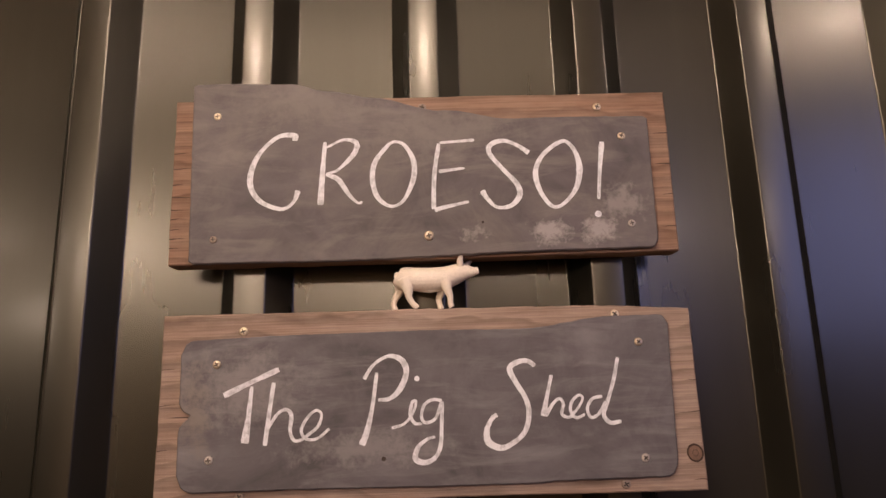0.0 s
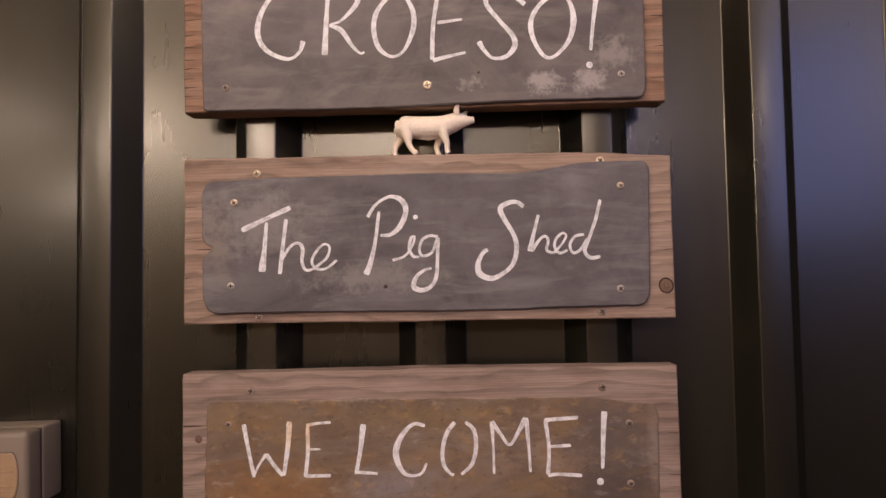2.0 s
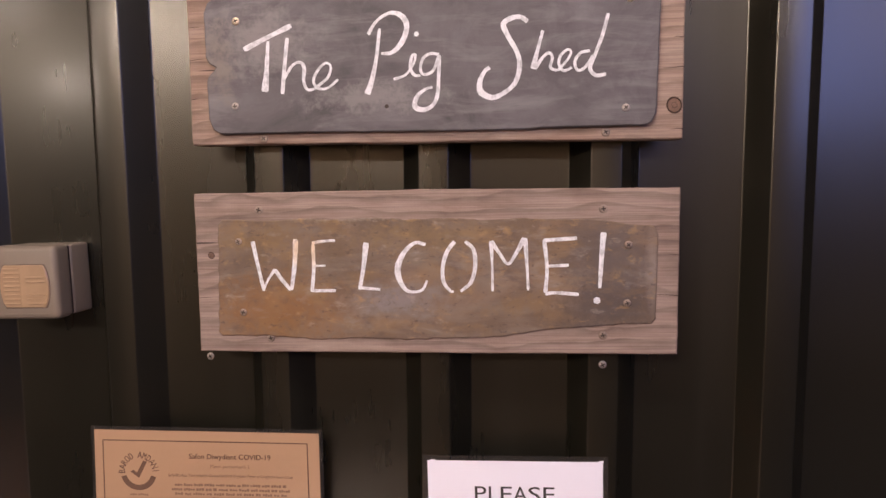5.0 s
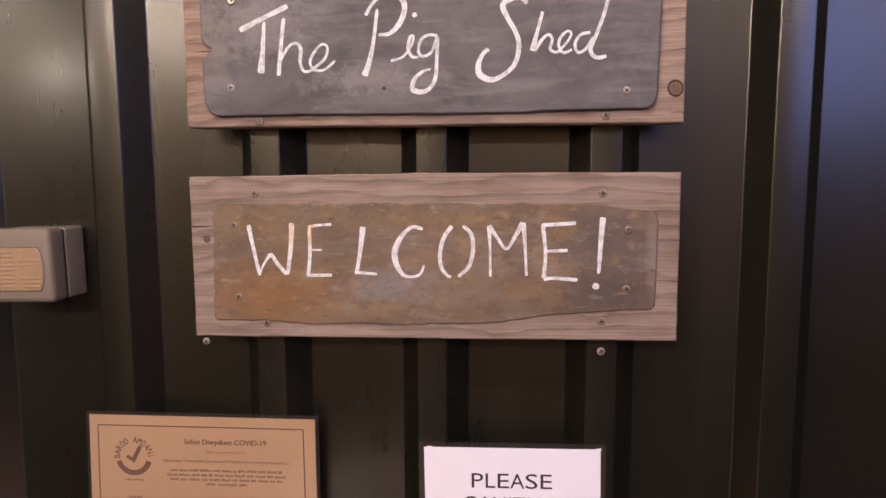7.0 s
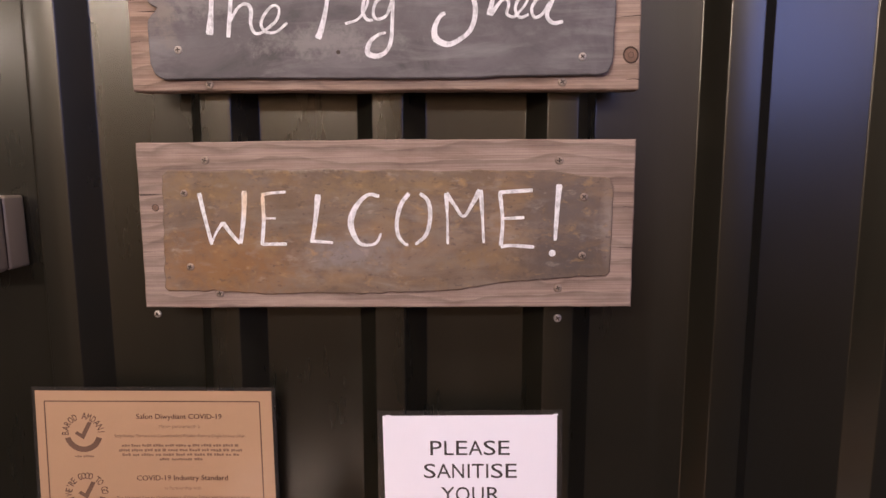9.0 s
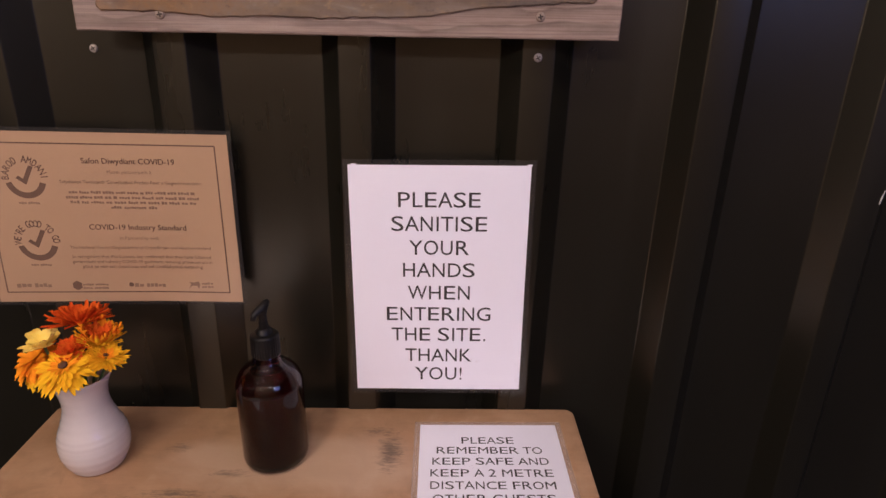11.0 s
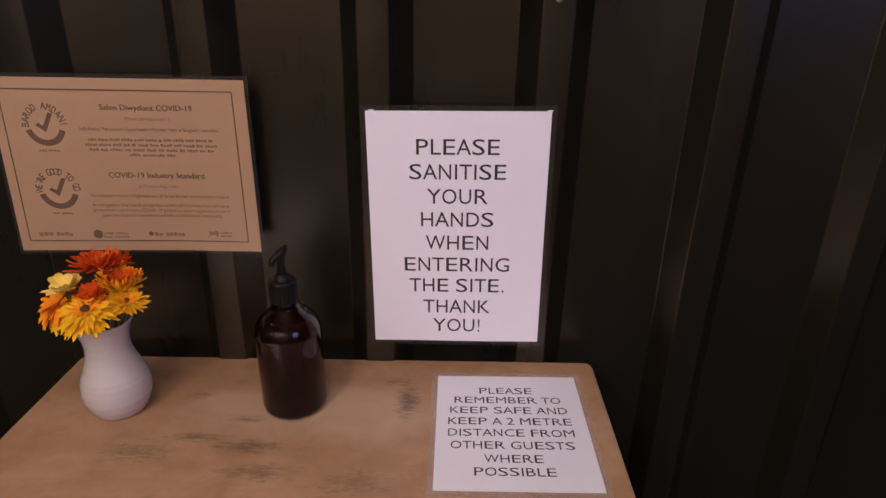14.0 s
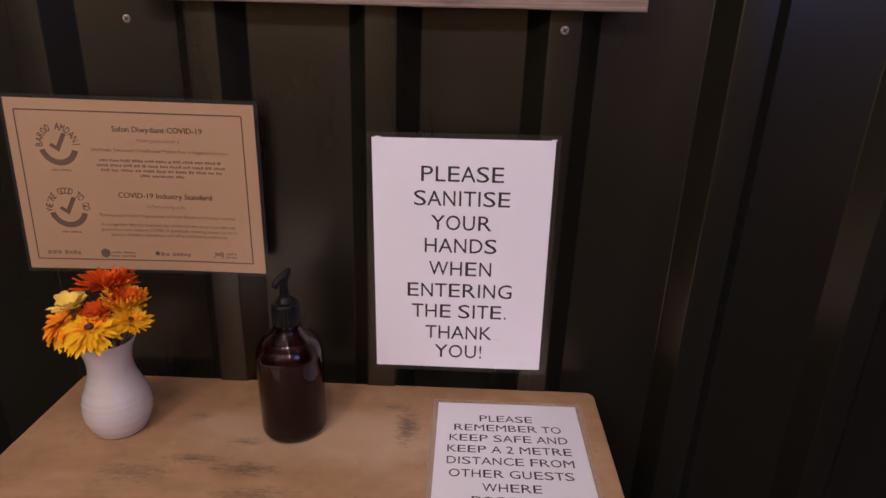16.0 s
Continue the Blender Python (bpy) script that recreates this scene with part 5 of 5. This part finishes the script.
part("printed_drawing", bm, INK, card, "small dark grey print")
for cx, n in ((0.088, 9), (-0.04, 5)):
    bm = bmesh.new()
    rnd = random.Random(n)
    for k in range(n):
        a = rnd.uniform(0.3, 1.5)
        x, y = cx + rnd.uniform(-0.010, 0.010), 0.112 + rnd.uniform(-0.003, 0.006)
        dx, dy = 0.006 * math.cos(a), 0.006 * math.sin(a)
        bm.faces.new([bm.verts.new(q) for q in ((x - dx, y - dy, 0.0018), (x + dx, y + dy, 0.0018), (x + dx + 0.0006, y + dy - 0.0006, 0.0018), (x - dx + 0.0008, y - dy - 0.0008, 0.0018))])
    part("printed_drawing", bm, INK, card, "small grey line print")


# ---------------------------------------------------------------- bottle
def pump_bottle():
    ob = thing("pump_bottle", (-0.0875, 0.677, TABLE), "dark amber pump bottle of sanitiser on the table", "bottle")
    r = 0.0375
    prof = [(0, 0.0), (r - 0.009, 0.0), (r - 0.004, 0.0015), (r - 0.001, 0.005), (r, 0.010), (r, 0.102), (r - 0.0008, 0.107), (r - 0.0030, 0.1130), (r - 0.0070, 0.1190), (r - 0.0120, 0.1238), (r - 0.0180, 0.1278), (0.0165, 0.1315), (0.0152, 0.136), (0.0150, 0.142), (0, 0.142)]
    body = part("glass_body", lathe(prof, 56), AMBER, ob, smooth=True)
    q = r - 0.0022
    part("liquid", lathe([(0, 0.004), (q - 0.007, 0.004), (q, 0.011), (q, 0.1005), (q - 0.0012, 0.1015), (0, 0.1015)], 48), LIQUID, body, "dark red-brown sanitiser", auto=50)
    # a loose clear tag lies over the shoulder from under the collar
    tag = bmesh.new()
    rows = []
    for k, (ra, z) in enumerate(spline([(0.0175, 0.1365), (0.0260, 0.1325), (0.0345, 0.1240), (0.0388, 0.1120), (0.0392, 0.1010)], 5)):
        wide = 0.26 * (1 - 0.35 * abs(k / 20 - 0.45))
        rows.append([tag.verts.new((ra * math.cos(a), ra * math.sin(a), z)) for a in (-0.42 + wide * (j / 6 - 0.5) * 2 for j in range(7))])
    for a, b in zip(rows, rows[1:]):
        for k in range(6):
            tag.faces.new((a[k], a[k + 1], b[k + 1], b[k]))
    part("neck_tag", tag, FILM, ob, "loose clear plastic tag over the shoulder", smooth=True)
    cap = [(0, 0.1655), (0.0125, 0.1655), (0.0146, 0.164), (0.0153, 0.162), (0.0155, 0.141), (0.0153, 0.1395), (0.0151, 0.139)]
    bm = lathe(cap, 96)
    for v in bm.verts:
        # fluted grip
        if math.hypot(v.co.x, v.co.y) > 0.0150:
            swell = 1 + 0.028 * math.cos(32 * math.atan2(v.co.y, v.co.x))
            v.co.x, v.co.y = v.co.x * swell, v.co.y * swell
    pump = part("pump_collar", bm, PUMP, ob, "black ribbed collar", auto=40)
    part("pump_stem", lathe([(0, 0.165), (0.0095, 0.165), (0.0082, 0.170), (0.0056, 0.172), (0.0048, 0.181), (0, 0.181)], 24), PUMP, ob, auto=40)
    head = bmesh.new()
    tube(head, [(0, 0, 0.176, 0.0042), (0, 0, 0.188, 0.0046), (0, 0, 0.1935, 0.0060)], 20)
    d = Vector((math.cos(radians(232)), math.sin(radians(232)), 0))
    # thumb pad rising at the back, spout dipping at the front
    tube(head, spline([(-d.x * 0.0090, -d.y * 0.0090, 0.2015, 0.0024), (-d.x * 0.005, -d.y * 0.005, 0.1985, 0.0046), (0, 0, 0.1945, 0.0058), (d.x * 0.006, d.y * 0.006, 0.1930, 0.0046), (d.x * 0.0105, d.y * 0.0105, 0.1900, 0.0036), (d.x * 0.0125, d.y * 0.0125, 0.1852, 0.0030)], 5), 14)
    part("pump_head", head, PUMP, ob, auto=50)
    return ob


pump_bottle()


# ---------------------------------------------------------------- vase and flowers
VASE = (-0.2925, 0.666, TABLE)


def vase():
    ob = thing("vase", VASE, "white glazed pottery vase with throwing rings", "vase")
    prof = spline([(0.0240, 0.0), (0.0290, 0.0025), (0.0355, 0.016), (0.0379, 0.030), (0.0358, 0.046), (0.0302, 0.061), (0.0254, 0.076), (0.0242, 0.089), (0.0262, 0.102), (0.0300, 0.1125)], 10)
    # a few grooves left by the potter's fingers about the belly
    groove = lambda z: 0.0045 * math.sin(z * 620) + sum(0.014 * math.exp(-((z - c) / 0.0014) ** 2) for c in (0.038, 0.044, 0.0505))
    rows = [(0, 0.0)] + [(r * (1 + groove(z) * 0.7), z) for r, z in prof]
    part("vase_body", lathe(rows, 64), GLAZE, ob, smooth=True)
    lip = [(0.0300, 0.1125), (0.0318, 0.1165), (0.0322, 0.1180), (0.0312, 0.1190), (0.0300, 0.1178), (0.0240, 0.102), (0.0222, 0.089), (0.0232, 0.075), (0.028, 0.055), (0.0, 0.050)]
    part("rim", lathe(lip, 64), GLAZE, ob, smooth=True)
    return ob


vase()


def petal_material(name, tip, root):
    m, nt, b = material(name)
    v = coords(nt, (1, 1, 1))
    n = noise_tex(nt, v, 220, 3)
    big = noise_tex(nt, v, 60, 3)
    c = mixed(nt, ramp(nt, big.outputs[0], (0.35, (0, 0, 0)), (0.65, (1, 1, 1))).outputs[0], root, tip)
    c = mixed(nt, 0.25, c, mixed(nt, n.outputs[0], root, tip))
    nt.links.new(c, b.inputs["Base Color"])
    b.inputs["Roughness"].default_value = 0.75
    b.inputs["Specular IOR Level"].default_value = 0.12
    return m


RED = petal_material("red_orange_petal", (0.82, 0.15, 0.006), (0.66, 0.070, 0.003))
BRONZE = petal_material("bronze_petal", (0.82, 0.18, 0.008), (0.64, 0.075, 0.004))
ORANGE = petal_material("orange_petal", (0.94, 0.40, 0.004), (0.90, 0.28, 0.002))
YELLOW = petal_material("yellow_petal", (0.92, 0.56, 0.003), (0.90, 0.45, 0.002))
PALE = petal_material("pale_yellow_petal", (0.90, 0.72, 0.20), (0.88, 0.62, 0.08))
SEED = plain("dark_flower_centre", (0.085, 0.032, 0.014), 0.8, 0, 0.4, 900, 0.4)
GOLD = plain("golden_flower_centre", (0.5, 0.2, 0.03), 0.8, 0, 0.4, 900, 0.4)
STEM = plain("green_stem", (0.06, 0.11, 0.03), 0.6)


def petal(bm, angle, length, width, lift, curl, inner, twist, notch):
    """One cupped petal from the middle outwards; lift and curl in degrees."""
    n = 6
    rows = []
    x, z, a = inner, 0.0, radians(lift)
    ca, sa = math.cos(angle), math.sin(angle)
    for k in range(n + 1):
        t = k / n
        w = width * (0.30 + 0.70 * math.sin(math.pi * min(1, 0.08 + t * 0.80)) ** 0.8) * (1 if t < 0.9 else 0.72)
        cup = 0.22 * w
        row = []
        for j, s in enumerate((-1, -0.4, 0.4, 1)):
            dx = -notch * length if (k == n and j in (0, 3)) else (-notch * length * 0.5 * (j % 2) if k == n else 0)
            px, py = x + dx, s * w / 2
            pz = z + cup * (s * s - 0.3) + twist * s * w * t
            row.append(bm.verts.new((px * ca - py * sa, px * sa + py * ca, pz)))
        rows.append(row)
        x += length / n * math.cos(a)
        z += length / n * math.sin(a)
        a += radians(curl) / n
    for p, q in zip(rows, rows[1:]):
        for j in range(3):
            bm.faces.new((p[j], p[j + 1], q[j + 1], q[j]))


def flower(label, place, facing, radius, rings, centre, seed):
    """rings: (material, count, length, width, lift, curl); the lengths and widths are shares of the radius."""
    rnd = random.Random(seed)
    radius *= 0.88
    ob = thing("flower", place, label, "flower", "flowers in the vase")
    turn = Vector(facing).normalized().to_track_quat("Z", "Y").to_matrix().to_4x4()
    for i, (mat, count, length, width, lift, curl) in enumerate(rings):
        bm = bmesh.new()
        for k in range(count):
            a = 2 * math.pi * (k + 0.5 * (i % 2) + rnd.uniform(-0.22, 0.22)) / count
            petal(bm, a, radius * length * rnd.uniform(0.80, 1.10), radius * width * rnd.uniform(0.85, 1.15), lift + rnd.uniform(-9, 9), curl + rnd.uniform(-14, 14), radius * 0.10, rnd.uniform(-0.18, 0.18), rnd.uniform(0.05, 0.16))
        bmesh.ops.translate(bm, vec=(0, 0, 0.0012 * i), verts=bm.verts)
        bm.transform(turn)
        part("petal_ring", bm, mat, ob, smooth=True)
    if centre:
        mat, share = centre
        bm = bmesh.new()
        bmesh.ops.create_icosphere(bm, subdivisions=3, radius=radius * share)
        for v in bm.verts:
            v.co *= 1 + 0.45 * noise.noise(v.co * 700)
        bmesh.ops.scale(bm, vec=(1, 1, 0.35), verts=bm.verts)
        bmesh.ops.translate(bm, vec=(0, 0, 0.0012 + 0.0012 * len(rings)), verts=bm.verts)
        bm.transform(turn)
        part("flower_centre", bm, mat, ob, smooth=True)
    bm = bmesh.new()
    p = Vector(place)
    low = Vector((VASE[0] + (p.x - VASE[0]) * 0.08, VASE[1] + (p.y - VASE[1]) * 0.08, TABLE + 0.06)) - p
    up = turn @ Vector((0, 0, -0.012))
    tube(bm, spline([(0, 0, 0, 0.0017), (up.x, up.y, up.z, 0.0016), ((low.x + up.x) * 0.55, (low.y + up.y) * 0.55, (low.z + up.z) * 0.45, 0.0015), (low.x, low.y, low.z, 0.0015)], 5), 7)
    part("stem", bm, STEM, ob, smooth=True)
    return ob


flower("red-orange double marigold in the white vase", (-0.2930, 0.6900, 0.9385), (-0.02, 0.16, 1), 0.0385,
       [(RED, 34, 1.0, 0.15, 4, 16), (RED, 32, 0.88, 0.15, 14, 20), (RED, 28, 0.72, 0.15, 28, 18), (RED, 22, 0.52, 0.14, 44, 14)], None, 1)
flower("bronze and yellow double marigold in the white vase", (-0.2665, 0.6720, 0.9215), (0.20, 0.02, 1), 0.0325,
       [(YELLOW, 34, 1.0, 0.17, 26, 18), (ORANGE, 34, 0.98, 0.16, 36, 22), (BRONZE, 28, 0.80, 0.17, 46, 10), (RED, 20, 0.62, 0.17, 58, 5)], None, 2)
flower("pale yellow single flower in the white vase", (-0.3165, 0.6560, 0.9285), (-0.10, -0.15, 1.0), 0.0255,
       [(PALE, 8, 1.0, 0.52, 14, 14), (PALE, 7, 0.82, 0.46, 34, 10)], (GOLD, 0.16), 3)
flower("orange-bronze double marigold in the white vase", (-0.2875, 0.6560, 0.9205), (-0.05, -0.75, 1), 0.0205,
       [(BRONZE, 30, 1.0, 0.18, 12, 15), (RED, 28, 0.86, 0.18, 28, 15), (BRONZE, 22, 0.66, 0.18, 46, 10), (RED, 16, 0.44, 0.17, 62, 5)], None, 4)
flower("large amber-orange marigold in the white vase", (-0.3310, 0.6600, 0.9070), (-0.42, -0.38, 1.0), 0.034,
       [(YELLOW, 30, 1.0, 0.24, -22, -30), (ORANGE, 30, 0.97, 0.24, -10, -28), (ORANGE, 26, 0.82, 0.23, 8, -24), (ORANGE, 18, 0.58, 0.22, 28, -18)], None, 5)
flower("yellow marigold with a dark centre in the white vase", (-0.2880, 0.6380, 0.9110), (-0.02, -0.38, 1.0), 0.0345,
       [(YELLOW, 32, 1.0, 0.19, -8, -14), (YELLOW, 30, 0.93, 0.18, 2, -12), (YELLOW, 24, 0.76, 0.17, 12, -8), (ORANGE, 14, 0.42, 0.14, 22, -6)], (SEED, 0.15), 6)
flower("yellow marigold with a small dark eye in the white vase", (-0.2540, 0.6560, 0.9120), (0.36, -0.20, 1.2), 0.0255,
       [(YELLOW, 32, 1.0, 0.19, 4, 6), (YELLOW, 30, 0.90, 0.18, 14, 5), (YELLOW, 24, 0.72, 0.17, 24, 5), (ORANGE, 12, 0.4, 0.14, 34, 5)], (SEED, 0.11), 7)


# ---------------------------------------------------------------- string lights
def string_lights():
    ob = thing("string_lights", (0, 0, CEIL), "string of small warm bulbs hung under the ceiling", "string lights")
    ends = [(X0, 0.25, 2.70), *[(x, y, z + 0.075) for x, y, z in BULBS], (X1, 0.1, 2.70)]
    bm = bmesh.new()
    sag = []
    for a, b in zip(ends, ends[1:]):
        for k in range(8):
            t = k / 8
            sag.append((a[0] + (b[0] - a[0]) * t, a[1] + (b[1] - a[1]) * t, a[2] + (b[2] - a[2]) * t - 0.05 * math.sin(math.pi * t) - CEIL, 0.0035))
    sag.append((ends[-1][0], ends[-1][1], ends[-1][2] - CEIL, 0.0035))
    part("cable", tube(bm, sag, 6), CABLE, ob)
    socket = mesh_of("socket", lathe([(0, 0.03), (0.010, 0.03), (0.012, 0.0), (0.009, -0.004), (0, -0.004)], 14), CABLE)
    for x, y, z in BULBS:
        part("socket", socket, None, ob).location = (x, y, z + 0.045 - CEIL)
    tiny = bmesh.new()
    bmesh.ops.create_icosphere(tiny, subdivisions=2, radius=0.0080)
    tiny_me = mesh_of("bulb", tiny, BULB)
    rnd = random.Random(8)
    for row in range(5):
        strand = [(X0, 0.1 - 0.55 * row, 2.95 - CEIL, 0.002)]
        for k in range(20):
            x = -1.9 + 3.8 * (k + 0.5 * (row % 2)) / 20 + rnd.uniform(-0.03, 0.03)
            y = 0.1 - 0.55 * row + rnd.uniform(-0.05, 0.05)
            z = 2.82 - CEIL - 0.10 * abs(math.sin(k * 0.57)) - rnd.uniform(0, 0.02)
            part("bulb", tiny_me, None, ob).location = (x, y, z)
            strand.append((x, y, z + 0.009, 0.002))
        strand.append((X1, 0.1 - 0.55 * row, 2.95 - CEIL, 0.002))
        part("cable", tube(bmesh.new(), strand, 5), CABLE, ob)
    return ob


string_lights()
